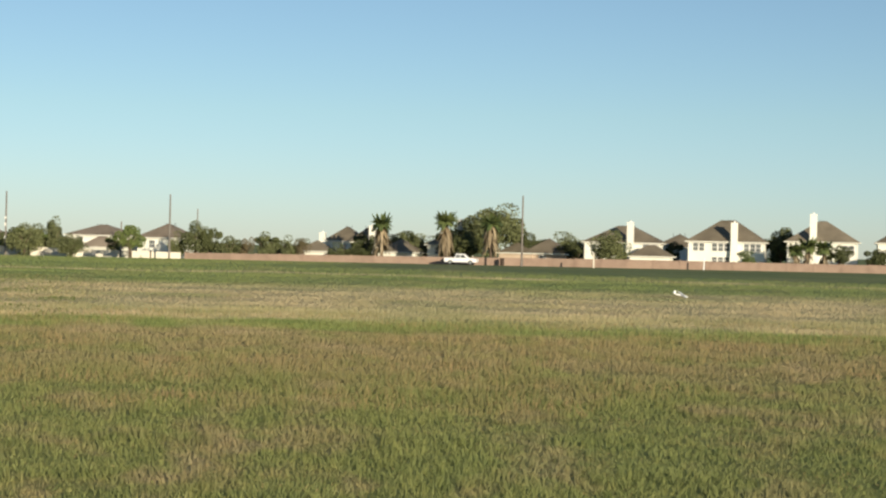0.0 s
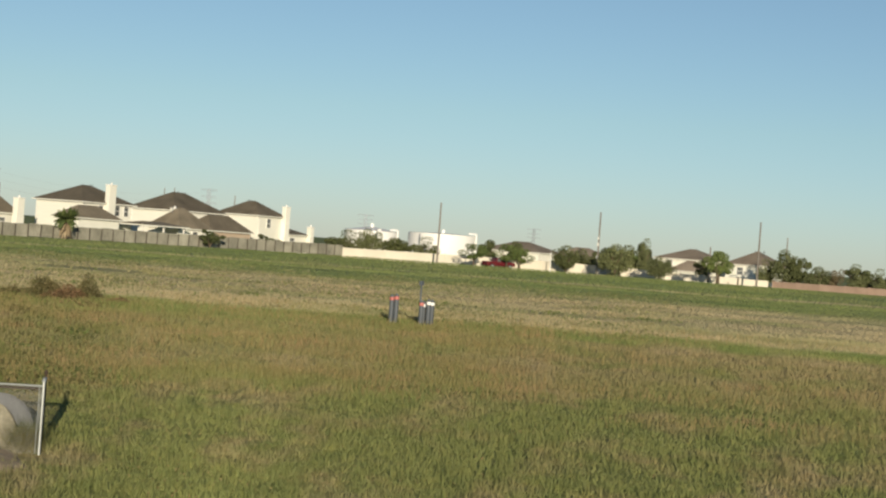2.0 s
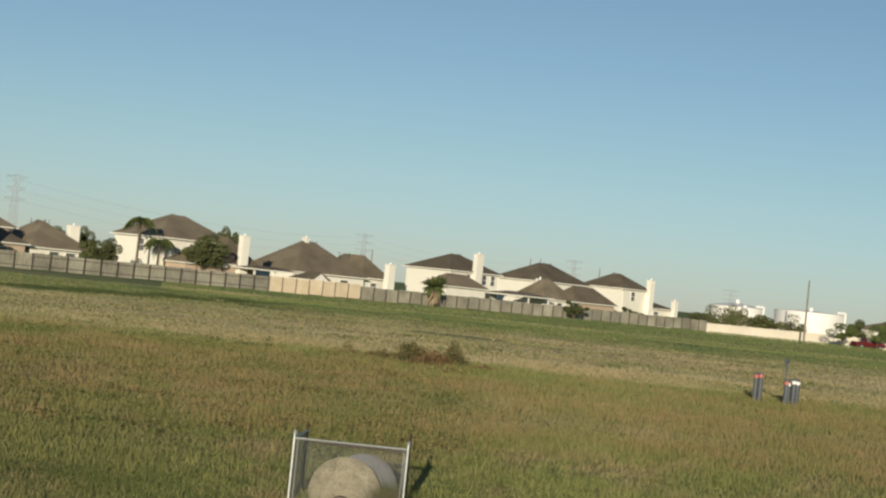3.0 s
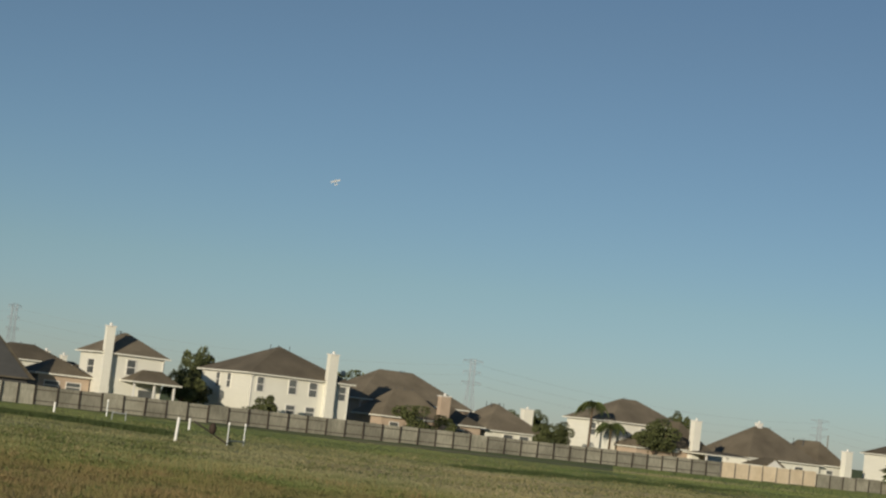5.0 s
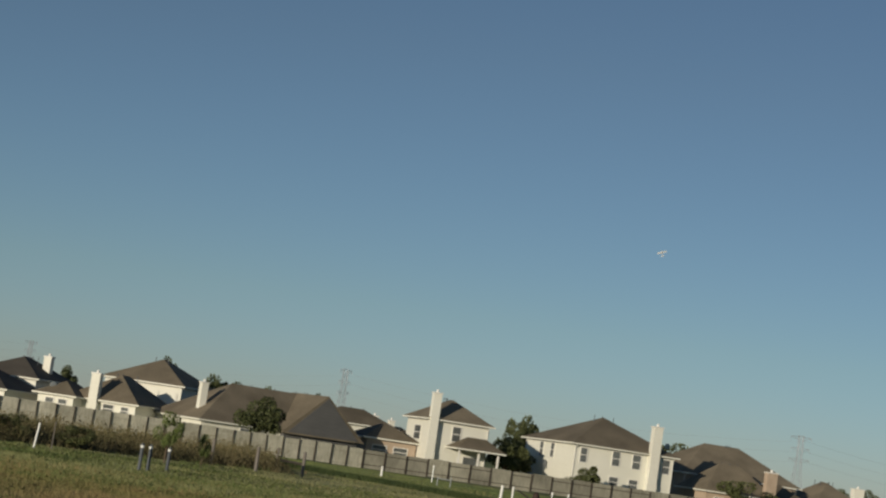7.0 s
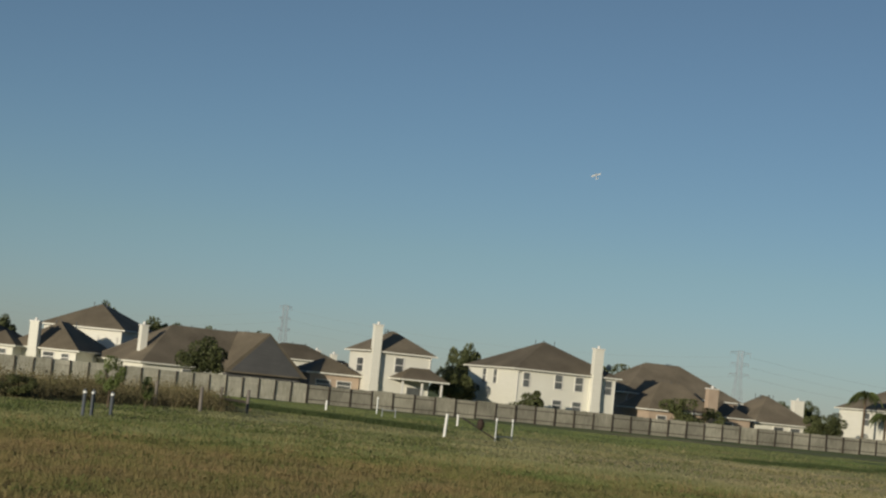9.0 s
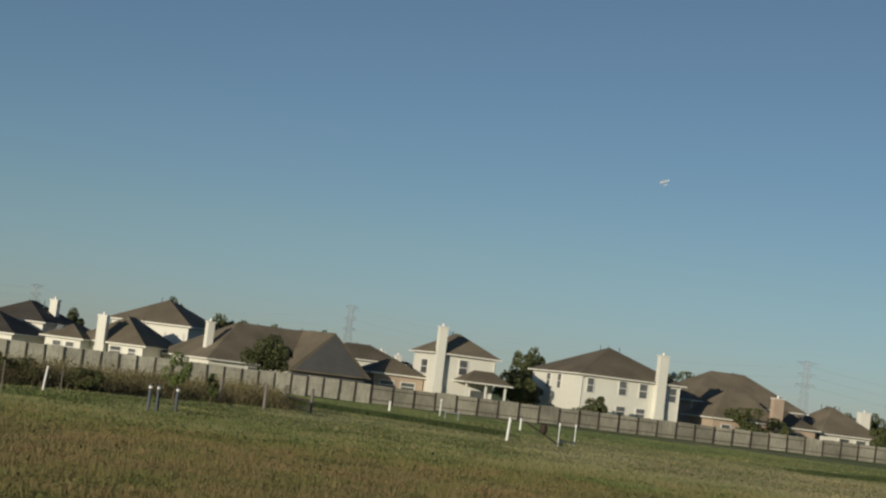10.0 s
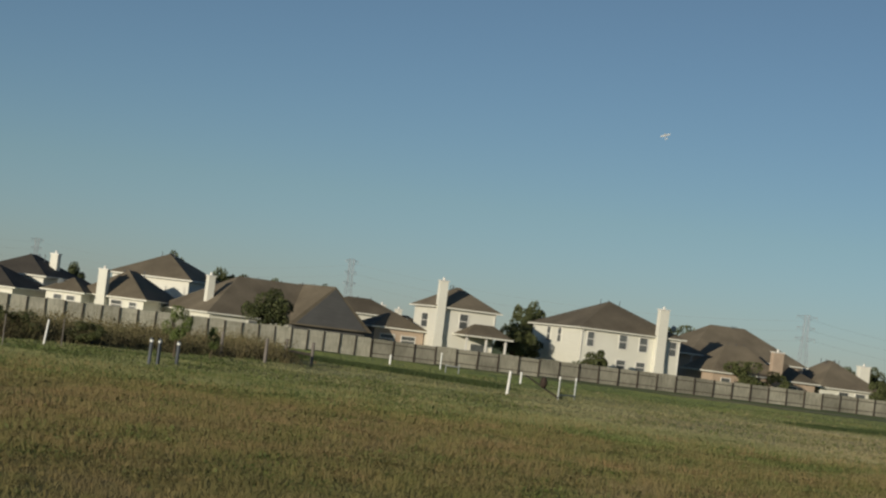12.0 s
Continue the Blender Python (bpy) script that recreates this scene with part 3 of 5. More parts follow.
house("low brown-roofed house behind palms", "e", [(-85.0, -78.0, 324, 332, 2.0, 4.5), (-76.5, -69.5, 328, 337, 3.6, 6.2)], [(1, "s", -74.5, 2.4, 1.0, 1.2)], [(-70.6, -69.4, 327, 327.9, 8.3, SIDING, 1.0)])
house("brown-roofed single-storey house by a utility pole", "e", [(-62.0, -56.0, 324, 332, 2.3, 4.2, "", BRICK), (-57.5, -49.5, 325, 334, 2.3, 5.1, "", BRICK)], [(1, "s", -54, 1.5, 1.2, 0.8)])
house("cream two-storey house with brown hip roof and lean-to", "e",
      [(-46.3, -32.5, 325, 336, 4.6, 7.7), (-37.2, -30.0, 319, 324.8, 2.2, 4.2)],
      [(0, "s", -35.0, 3.6, 1.0, 1.3), (0, "s", -33.6, 3.6, 1.0, 1.3), (0, "s", -44.5, 3.4, 1.0, 1.3), (0, "s", -41.0, 3.4, 1.0, 1.3)],
      [(-38.4, -37.2, 324.0, 324.9, 8.3)])
house("large cream two-storey house with windows in groups", "e",
      [(-27.4, -13.7, 325, 336, 5.05, 9.0)],
      [(0, "s", u, 4.0, 0.85, 1.35) for u in (-26.0, -24.9, -22.6, -21.5, -20.4, -16.9, -15.8, -14.8)] + [(0, "s", u, 1.7, 0.85, 1.0) for u in (-22.6, -21.5, -20.4)],
      [(-19.7, -18.5, 324.0, 324.9, 8.5)])
house("cream two-storey house with tall chimney behind palms", "e",
      [(-9.8, 2.6, 325, 336, 5.3, 9.1)], [(0, "s", 0.4, 4.0, 0.9, 1.4), (0, "s", 1.5, 4.0, 0.9, 1.4), (0, "s", -8.0, 4.0, 0.9, 1.4)], [(-5.8, -4.6, 324.0, 324.9, 10.2)])
house("brown-roofed house at the end of the street row", "e", [(6.0, 16.0, 325, 336, 5.3, 8.8)], [(0, "s", 9, 3.8, 1.0, 1.3)])
house("dark brown roof in the second row of houses", "e", [(-36.0, -27.0, 350, 360, 4.0, 6.6)])


# ---- fences and walls ----
def fence_run(name, label, x0, x1, skin, post_skin, dark, height=1.88, y=171.0, step=2.36, heading=0.0):
    n = max(1, round((x1 - x0) / step))
    w = (x1 - x0) / n
    f = thing(name, pose(x0, y, 0, 0, 0, heading), label, "fence", "wooden fence runs")
    rnd = random.Random(int(x0))
    boards = bmesh.new()
    k = 15
    cols = []
    for i in range(k):
        a, h = w * i / k, height + rnd.uniform(-0.035, 0.035)
        b = a + w / k
        cols += [(a + 0.004, 0.008, h), (a + 0.012, -0.012, h), (b - 0.012, -0.012, h), (b - 0.004, 0.008, h)]
    strips = [[boards.verts.new(p) for p in ((x, y, 0.04), (x, y, z), (x, 0.02, z), (x, 0.02, 0.04))] for x, y, z in cols]
    for p, q in zip(strips, strips[1:]):
        for i, j in ((0, 1), (1, 2), (2, 3)):
            boards.faces.new((p[i], q[i], q[j], p[j]))
    rb = bmesh.new()
    box(rb, 0.08, w - 0.08, -0.05, -0.013, 0, 0.075)
    pb = bmesh.new()
    pw = 0.075 if dark else 0.05
    box(pb, -pw, pw, -0.12, -0.013, 0, height - 0.02)
    meshes = [link_bm("panel", boards, skin, f), link_bm("post", pb, post_skin, f), link_bm("rail", rb, skin if not dark else post_skin, f)]
    meshes[2].location = (0, 0, 0.38)
    for i in range(n):
        if i:
            p = new("panel", meshes[0].data)
            p.parent, p.location = f, (i * w, rnd.uniform(-0.03, 0.03), rnd.uniform(-0.06, 0.06))
            p.rotation_euler = (rnd.uniform(-0.02, 0.02), rnd.uniform(-0.006, 0.006), 0)
            q = new("post", meshes[1].data)
            q.parent, q.location = f, (i * w, 0, rnd.uniform(-0.04, 0.04))
            q.rotation_euler = (0, rnd.uniform(-0.03, 0.03), 0)
            r = new("rail", meshes[2].data)
            r.parent, r.location = f, (i * w, 0, 0.38 + rnd.uniform(-0.03, 0.03))
        r = new("rail", meshes[2].data)
        r.parent, r.location = f, (i * w, 0, 1.45 + rnd.uniform(-0.03, 0.03))
    return f


fence_run("wooden_fence", "long pale cedar privacy fence, worn and uneven", -8.4, 61.5, FENCE_PALE, POST_DARK, False, 2.0, y=161.3, step=1.8, heading=8)
fence_run("wooden_fence", "grey-brown cedar privacy fence with dark posts", 60.9, 150.5, FENCE_OLD, POST_DARK, True)
fence_run("wooden_fence", "fresh honey-coloured cedar fence section", 150.6, 166.9, FENCE_NEW, POLE_WOOD, False, 1.95)
fence_run("wooden_fence", "weathered cedar privacy fence near the street corner", 167.0, 248.0, FENCE_OLD, POST_DARK, False, 1.75)


def wall_run(name, label, pts, skin, cap_skin, step):
    """Wall through points of x, y, foot and top, in straight bays with a cap and piers."""
    w = thing(name, pose(pts[0][0], pts[0][1], 0), label, "wall", kind="structure")
    o = Vector((pts[0][0], pts[0][1], 0))
    for a, b in zip(pts, pts[1:]):
        va, vb = Vector((a[0], a[1], 0)), Vector((b[0], b[1], 0))
        n = max(1, round((vb - va).length / step))
        for i in range(n):
            s0, s1 = i / n, (i + 1) / n
            p, q = va.lerp(vb, s0), va.lerp(vb, s1)
            foot, top = a[2] + (b[2] - a[2]) * s0, a[3] + (b[3] - a[3]) * (s0 + s1) / 2
            m = Matrix.Translation(p - o) @ (q - p).to_track_quat("X", "Z").to_matrix().to_4x4()
            bm = bmesh.new()
            L = (q - p).length
            box(bm, 0.2, L - 0.2, -0.1, 0.1, foot - 0.5, top - 0.08, m)
            bay = part("bay", bm, skin, w)
            cb = bmesh.new()
            box(cb, 0.2, L - 0.2, -0.15, 0.15, top - 0.08, top, m)
            part("cap", cb, cap_skin, bay)
            pb = bmesh.new()
            box(pb, -0.2, 0.2, -0.18, 0.18, foot - 0.5, top + 0.06, m)
            part("pier", pb, skin, w)
    return w


wall_run("wall_white", "cream precast street wall with capped bays", [(248.3, 171.0, -0.45, 1.35), (285, 149, -0.4, 1.55), (298, 131, -0.35, 1.15), (305.5, 117, -0.2, 0.95)], WALL_CREAM, WALL_CREAM, 4.0)
wall_run("wall_brick", "low red-brown brick street wall", [(306.0, 116.4, -0.1, 0.95), (306.0, 72, 0.1, 1.35), (306.0, 36, 0.25, 1.75), (306.0, -45, 0.4, 1.95)], BRICK_RED, BRICK_RED, 4.5)


# ---- trees ----
def crown_arrays(seed, n, size, clumps, low=0.22):
    """Leaf quads on ragged clumps inside a crown 1 high and 1 wide."""
    r = np.random.default_rng(seed)
    c = r.normal(size=(clumps, 3))
    c /= np.linalg.norm(c, axis=1, keepdims=True)
    c *= r.uniform(0.14, 0.43, (clumps, 1))
    mid = (1 + low) / 2
    c[:, 2] = mid + c[:, 2] * (1 - low) * 1.0
    rad = r.uniform(0.08, 0.20, clumps)
    k = r.integers(0, clumps, n)
    d = r.normal(size=(n, 3))
    d /= np.linalg.norm(d, axis=1, keepdims=True)
    p = c[k] + d * (rad[k] * r.uniform(0.55, 1.1, n) ** 0.7)[:, None] * np.array([1, 1, 1 - low])
    p[:, 2] = np.clip(p[:, 2], low * 0.8, 1.0)
    a = r.normal(size=(n, 3))
    a /= np.linalg.norm(a, axis=1, keepdims=True)
    b = np.cross(a, r.normal(size=(n, 3)))
    b /= np.linalg.norm(b, axis=1, keepdims=True)
    s = (size * r.uniform(0.5, 1.2, n))[:, None]
    v = np.stack([p - a * s, p + b * s * 0.5, p + a * s, p - b * s * 0.5], 1).reshape(-1, 3)
    return v, np.arange(4 * n).reshape(-1, 4)


def trunk_mesh(bm, rnd, fork=0.3, r=0.035):
    tube(bm, (0, 0, -0.03), (0.01, 0, fork), r, r * 0.7, 8)
    for i in range(5):
        a = i * 1.26 + rnd.uniform(-0.4, 0.4)
        q = (0.22 * math.cos(a), 0.22 * math.sin(a), fork + rnd.uniform(0.2, 0.4))
        tube(bm, (0.01, 0, fork - 0.03), q, r * 0.55, r * 0.2, 6)


TREE_KINDS = {"oak": ("shade tree with dense dark green leaves", LEAF, 6500, 0.029, 19, 0.14), "pale": ("street tree with open light green crown", LEAF_PALE, 3400, 0.030, 15, 0.24),
              "willow": ("large airy grey-green tree", LEAF_OLIVE, 15000, 0.022, 44, 0.12), "elm": ("bushy olive-green tree by the street wall", LEAF_OLIVE, 6500, 0.027, 26, -0.10),
              "russet": ("russet-brown bushy tree by the street wall", LEAF_RUSSET, 4200, 0.028, 16, -0.10), "bush": ("rounded dark green shrub", LEAF, 4200, 0.034, 15, 0.03)}
protos = {}


def tree(kind, x, y, h, r, spin):
    label, leaves, n, size, clumps, low = TREE_KINDS[kind]
    variant = int(spin * 10) % 2
    m = Matrix.Translation((x, y, rise(x, y))) @ Matrix.Rotation(spin, 4, "Z") @ Matrix.Diagonal((2.6 * r, 2.6 * r, h, 1))
    if (kind, variant) not in protos:
        t = thing("bush" if kind == "bush" else "tree", m, label, "bush" if kind == "bush" else "tree", "trees by the houses")
        bm = bmesh.new()
        trunk_mesh(bm, random.Random(variant + 5), 0.12 if kind == "bush" else 0.32)
        part("trunk", bm, BARK, t)
        v, f = crown_arrays(variant * 7 + len(kind), n, size, clumps, low)
        mesh_np("crown", v, f, leaves, t)
        protos[kind, variant] = t
        return t
    return copy_thing(protos[kind, variant], m_fix(m, protos[kind, variant]))


def m_fix(m, ob):
    """copy_thing() multiplies by the model's own scale: take it out beforehand."""
    return m @ Matrix.Diagonal((1 / ob.scale[0], 1 / ob.scale[1], 1 / ob.scale[2], 1))


# x, y, height, crown radius
NORTH_TREES = [
    ("oak", 85.0, 190, 5.5, 1.9), ("oak", 88.0, 194, 4.7, 2.0), ("oak", 95.4, 209, 10.0, 2.0), ("oak", 92.8, 205, 7.6, 1.8), ("bush", 91.0, 180.5, 4.4, 2.0), ("oak", 49.8, 171.5, 5.6, 2.0),
    ("oak", 51.6, 222, 10.7, 1.9), ("oak", 56.5, 217, 9.0, 2.4), ("oak", 60.5, 222, 8.6, 2.2), ("oak", 72.4, 226, 8.9, 1.7), ("oak", 37.9, 215, 7.2, 1.6),
    ("bush", 111.5, 182.0, 4.4, 2.4), ("oak", 125.0, 205, 7.8, 3.2), ("oak", 119.5, 212, 8.4, 3.0), ("oak", 130.0, 212, 6.4, 2.2), ("oak", 142.0, 205, 5.6, 1.6), ("oak", 146.2, 205, 6.0, 1.6),
    ("oak", 131.9, 184, 4.7, 1.5), ("oak", 134.8, 184, 4.6, 1.5), ("oak", 149.4, 183.0, 6.5, 2.8), ("oak", 167.5, 200, 9.3, 1.8),
    ("bush", 117.0, 184, 3.6, 1.4), ("oak", 187.0, 204, 7.2, 3.0), ("oak", 222.0, 206, 7.6, 2.6), ("bush", 210.5, 169.2, 3.3, 1.8), ("bush", 229.5, 173.2, 3.3, 2.0),
    ("oak", 66.0, 226, 8.8, 1.6)]
EAST_TREES = [
    (280.8, 135.9, 5.9, 2.5, "elm"), (299.3, 139.0, 7.0, 1.4, "elm"), (280.5, 127.2, 4.2, 1.7, "elm"), (282.5, 117.6, 5.4, 1.9, "pale"), (309.5, 119.4, 4.9, 1.4, "elm"), (310.3, 116.0, 7.2, 2.6, "elm"),
    (309.7, 113.0, 6.2, 1.6, "oak"), (309.7, 109.4, 4.5, 2.2, "elm"), (310.6, 106.3, 4.3, 1.3, "russet"), (310.7, 102.8, 5.0, 1.9, "elm"), (311.0, 98.5, 4.5, 1.6, "elm"), (310.8, 95.9, 4.1, 1.3, "russet"),
    (309.7, 88.7, 3.3, 1.9, "elm"), (313.6, 85.5, 4.4, 2.1, "oak"), (329.8, 82.7, 5.9, 1.9, "elm"), (330.7, 79.0, 5.3, 2.1, "elm"), (311.0, 39.9, 6.7, 3.0, "elm"), (341.0, 52.4, 6.2, 3.3, "elm"), (334.8, 11.1, 7.5, 2.5, "oak"),
    (255.6, 192.5, 2.4, 1.5, "oak"), (265.4, 182.4, 4.6, 2.4, "elm"), (260.7, 182.1, 3.6, 2.2, "oak"), (267.8, 178.7, 5.5, 2.2, "elm"), (270.7, 174.4, 3.9, 2.4, "oak"),
    (275.0, 171.4, 4.5, 2.2, "elm"), (261.1, 153.0, 3.7, 1.8, "pale"), (279.2, 160.5, 5.4, 2.0, "oak"), (271.2, 152.2, 4.1, 1.8, "pale"), (276.5, 152.5, 3.6, 1.7, "pale"), (288.7, 159.9, 4.9, 1.5, "oak"),
    (281.5, 145.9, 4.0, 2.0, "oak"), (295.2, 152.0, 5.2, 2.9, "elm"), (295.2, 147.5, 4.0, 2.2, "elm"), (289.4, 139.2, 5.6, 2.6, "pale"), (301.3, 144.1, 6.1, 2.8, "elm"),
    (308.2, 143.7, 7.2, 1.9, "oak"), (302.0, 142.6, 4.9, 2.5, "elm"), (287.7, 130.7, 4.0, 1.8, "oak"), (303.1, 129.0, 4.3, 1.4, "oak"), (291.5, 121.0, 5.2, 2.0, "pale"),
    
    (318.8, 105.1, 5.1, 2.4, "oak"), (319.8, 102.1, 3.6, 2.6, "elm"), (324.6, 100.3, 4.0, 2.8, "elm"), (330.0, 100.7, 3.2, 1.8, "oak"),
    (310.0, 152.0, 5.7, 3.0, "oak"), (312.5, 148.5, 5.2, 2.6, "oak"), (310.6, 88.8, 2.5, 1.5, "oak"), (311.0, 86.1, 2.6, 1.5, "oak"), (311.2, 83.2, 3.0, 1.5, "oak"),
    (318.5, 86.3, 5.9, 1.6, "oak"), (334.9, 82.9, 5.8, 2.8, "oak"), (335.7, 79.7, 5.0, 2.6, "oak"), (327.0, 68.0, 8.6, 2.9, "oak"), (325.5, 63.0, 11.0, 4.4, "willow"),
    (327.5, 71.7, 6.7, 2.8, "oak"), (318.0, 67.0, 5.1, 2.6, "oak"), (329.5, 58.3, 6.4, 2.4, "oak"), (345.5, 55.9, 5.4, 2.6, "oak"), (345.9, 52.1, 6.0, 3.0, "elm"),
    (326.3, 48.0, 4.4, 2.3, "oak"), (338.2, 31.7, 5.4, 1.8, "oak"), (313.5, 16.4, 3.2, 1.5, "pale"),
    (344.8, 12.3, 6.8, 2.2, "oak"), (344.8, 9.7, 7.2, 2.4, "oak"), (314.0, 0.6, 4.4, 1.6, "oak"), (314.0, -5.5, 4.4, 1.8, "oak"), (313.9, -8.3, 4.2, 2.0, "oak"), (313.9, -12.3, 4.8, 2.0, "oak"), (360, 92, 5.0, 4.0, "elm"), (362, 84, 5.2, 4.0, "elm"), (362, 45, 6.0, 3.5, "oak")]
rt = random.Random(11)
for kind, x, y, h, r in NORTH_TREES:
    tree(kind, x, y, h, r, rt.uniform(0, 6.2))
for x, y, h, r, kind in EAST_TREES:
    tree(kind, x, y, h * 1.04, r * 1.12, rt.uniform(0, 6.2))


def frond(bm, base, heading, length, droop, width, rnd, steps=6):
    """A folded leaf blade that arches out and down, with a notched edge."""
    out = Vector((math.cos(heading), math.sin(heading), 0))
    side = Vector((-out.y, out.x, 0))
    rows = []
    for i in range(steps + 1):
        s = i / steps
        p = Vector(base) + out * length * s * (1 - 0.25 * s * abs(droop)) + Vector((0, 0, length * (0.55 * s * (1 - droop) - (0.4 + droop) * s * s)))
        w = width * math.sin(math.pi * min(0.95, 0.12 + s * 0.85)) * rnd.uniform(0.75, 1.2)
        rows.append((bm.verts.new(p - side * w - Vector((0, 0, w * 0.5))), bm.verts.new(p), bm.verts.new(p + side * w - Vector((0, 0, w * 0.5)))))
    for a, b in zip(rows, rows[1:]):
        bm.faces.new((a[0], a[1], b[1], b[0]))
        bm.faces.new((a[1], a[2], b[2], b[1]))


def fan_palm(x, y, h, spin, skirt=True):
    rnd = random.Random(int(x + y * 3))
    t = thing("palm_tree", pose(x, y, rise(x, y), 0, 0, spin), "tall fan palm with a skirt of dry fronds" if skirt else "small fan palm with dry drooping fronds", "palm", "palms")
    bm = bmesh.new()
    tube(bm, (0, 0, -0.2), (0, 0, h * 0.5), 0.32, 0.26, 10)
    tube(bm, (0, 0, h * 0.5), (0.05, 0, h - 1.2), 0.26, 0.22, 10)
    part("trunk", bm, BARK, t)
    k = min(1.0, h / 7) if skirt else 0.62
    bm = bmesh.new()
    for i in range(110):
        frond(bm, (0, 0, h - 1.3 * k), rnd.uniform(0, 6.3), rnd.uniform(1.7, 2.5) * k * (1.0 if skirt else 1.35), rnd.uniform(-0.55, 0.6), 0.36 * k * (1.0 if skirt else 1.5), rnd)
    part("fronds", bm, FROND, t)
    bm = bmesh.new()
    for i in range(70 if skirt else 26):
        a, z = rnd.uniform(0, 6.3), h - 1.6 * k - rnd.uniform(0, 0.42) * h
        frond(bm, (0.2 * math.cos(a), 0.2 * math.sin(a), z), a, rnd.uniform(1.2, 2.1) * k, rnd.uniform(0.75, 1.1), 0.26 * k, rnd, 4)
    part("dry_skirt", bm, FROND_DRY, t)
    return t


for x, y, h in ((309.2, 80.6, 8.2), (309.6, 69.0, 8.8), (310.6, 60.9, 8.6)):
    fan_palm(x, y, h, 0)
fan_palm(179.6, 169.4, 3.4, 30, False)
for x, y, h in ((313.9, 5.9, 5.0), (314.0, 3.2, 4.8), (313.9, 7.9, 4.2)):
    fan_palm(x, y, h, 40, False)


def feather_palm(x, y, h):
    rnd = random.Random(int(x))
    t = thing("palm_tree", pose(x, y, 0), "slender feather palm with drooping green fronds", "palm", "palms")
    bm = bmesh.new()
    tube(bm, (0, 0, -0.2), (0.1, 0, h - 1.0), 0.2, 0.14, 10)
    part("trunk", bm, BARK, t)
    bm = bmesh.new()
    for i in range(34):
        a, L, dr = rnd.uniform(0, 6.3), rnd.uniform(2.0, 2.9), rnd.uniform(0.0, 0.5)
        out = Vector((math.cos(a), math.sin(a), 0))
        last = None
        for j in range(15):
            s = j / 14
            p = Vector((0.1, 0, h - 1.1)) + out * L * s * (1 - 0.2 * s) + Vector((0, 0, L * (0.8 * s * (1 - dr) - 1.1 * s * s)))
            if last is not None:
                tube(bm, last, p, 0.02, 0.02, 3, False)
                for sg in (-1, 1):
                    side = Vector((-out.y, out.x, 0)) * sg
                    ln = 0.75 * math.sin(math.pi * (0.15 + 0.8 * s))
                    q = p + side * ln + out * ln * 0.5 - Vector((0, 0, ln * 0.9))
                    bm.faces.new([bm.verts.new(c) for c in (p - out * 0.09, p + out * 0.09, q)])
            last = p
    part("fronds", bm, FROND, t)


feather_palm(141.2, 186.4, 8.6)
feather_palm(144.0, 185.6, 6.0)


# ---- poles, towers and tanks ----
def utility_pole(x, y, h, gear=False):
    t = thing("utility_pole", pose(x, y, rise(x, y)), "bare weathered wooden utility pole" if not gear else "weathered utility pole with small white fittings", "pole", "street poles")
    bm = bmesh.new()
    tube(bm, (0, 0, -0.5), (0, 0, h), 0.19, 0.12, 10)
    part("shaft", bm, POLE_WOOD, t)
    if gear:
        for z, s in ((5.2, 0.28), (6.4, 0.2), (3.0, 0.25)):
            gb = bmesh.new()
            box(gb, -0.35, -0.1, -0.12, 0.12, z, z + s * 2)
            part("fitting", gb, TRIM, t, "white pole fitting")


utility_pole(258.3, 158.5, 10.5)
utility_pole(282.1, 140.1, 11.2, True)
utility_pole(296.2, 115.8, 11.4)
utility_pole(295.3, 52.6, 11.9)
for x, y, h in ((393.5, 147.0, 11.0), (294.7, 299.2, 10.2), (396.3, 336.7, 13.9), (398.1, 334.5, 14.2), (377.6, 296.3, 12.5), (300, 126.5, 6.5)):
    utility_pole(x, y, h)


def marker(name, label, x, y, h, r, skin, tip=None, lean=0.0):
    t = thing(name, pose(x, y, rise(x, y), 0, lean, 0), label, "post", "field posts")
    bm = bmesh.new()
    tube(bm, (0, 0, -0.1), (0, 0, h), r, r, 10)
    part("shaft", bm, skin, t)
    if tip is not None:
        tb = bmesh.new()
        tube(tb, (0, 0, h * 0.88), (0, 0, h + 0.02), r * 1.12, r * 1.12, 10)
        part("cap", tb, tip, t)
    return t


marker("street_post", "white concrete street marker post", 297.2, 40.7, 2.5, 0.14, WALL_CREAM)
marker("street_post", "short white marker post by the wall", 302.0, 22.7, 1.9, 0.12, PVC_WHITE, PVC_WHITE)
marker("street_post", "white post with a small box by the wall", 279.5, 148.0, 3.4, 0.1, TRIM, TRIM)
marker("street_post", "dark post beside the cream wall", 297.0, 119.6, 1.5, 0.13, RUST)
marker("trash_bin", "dark upright bin before the brick wall", 304.2, 57.6, 1.3, 0.35, RUST)


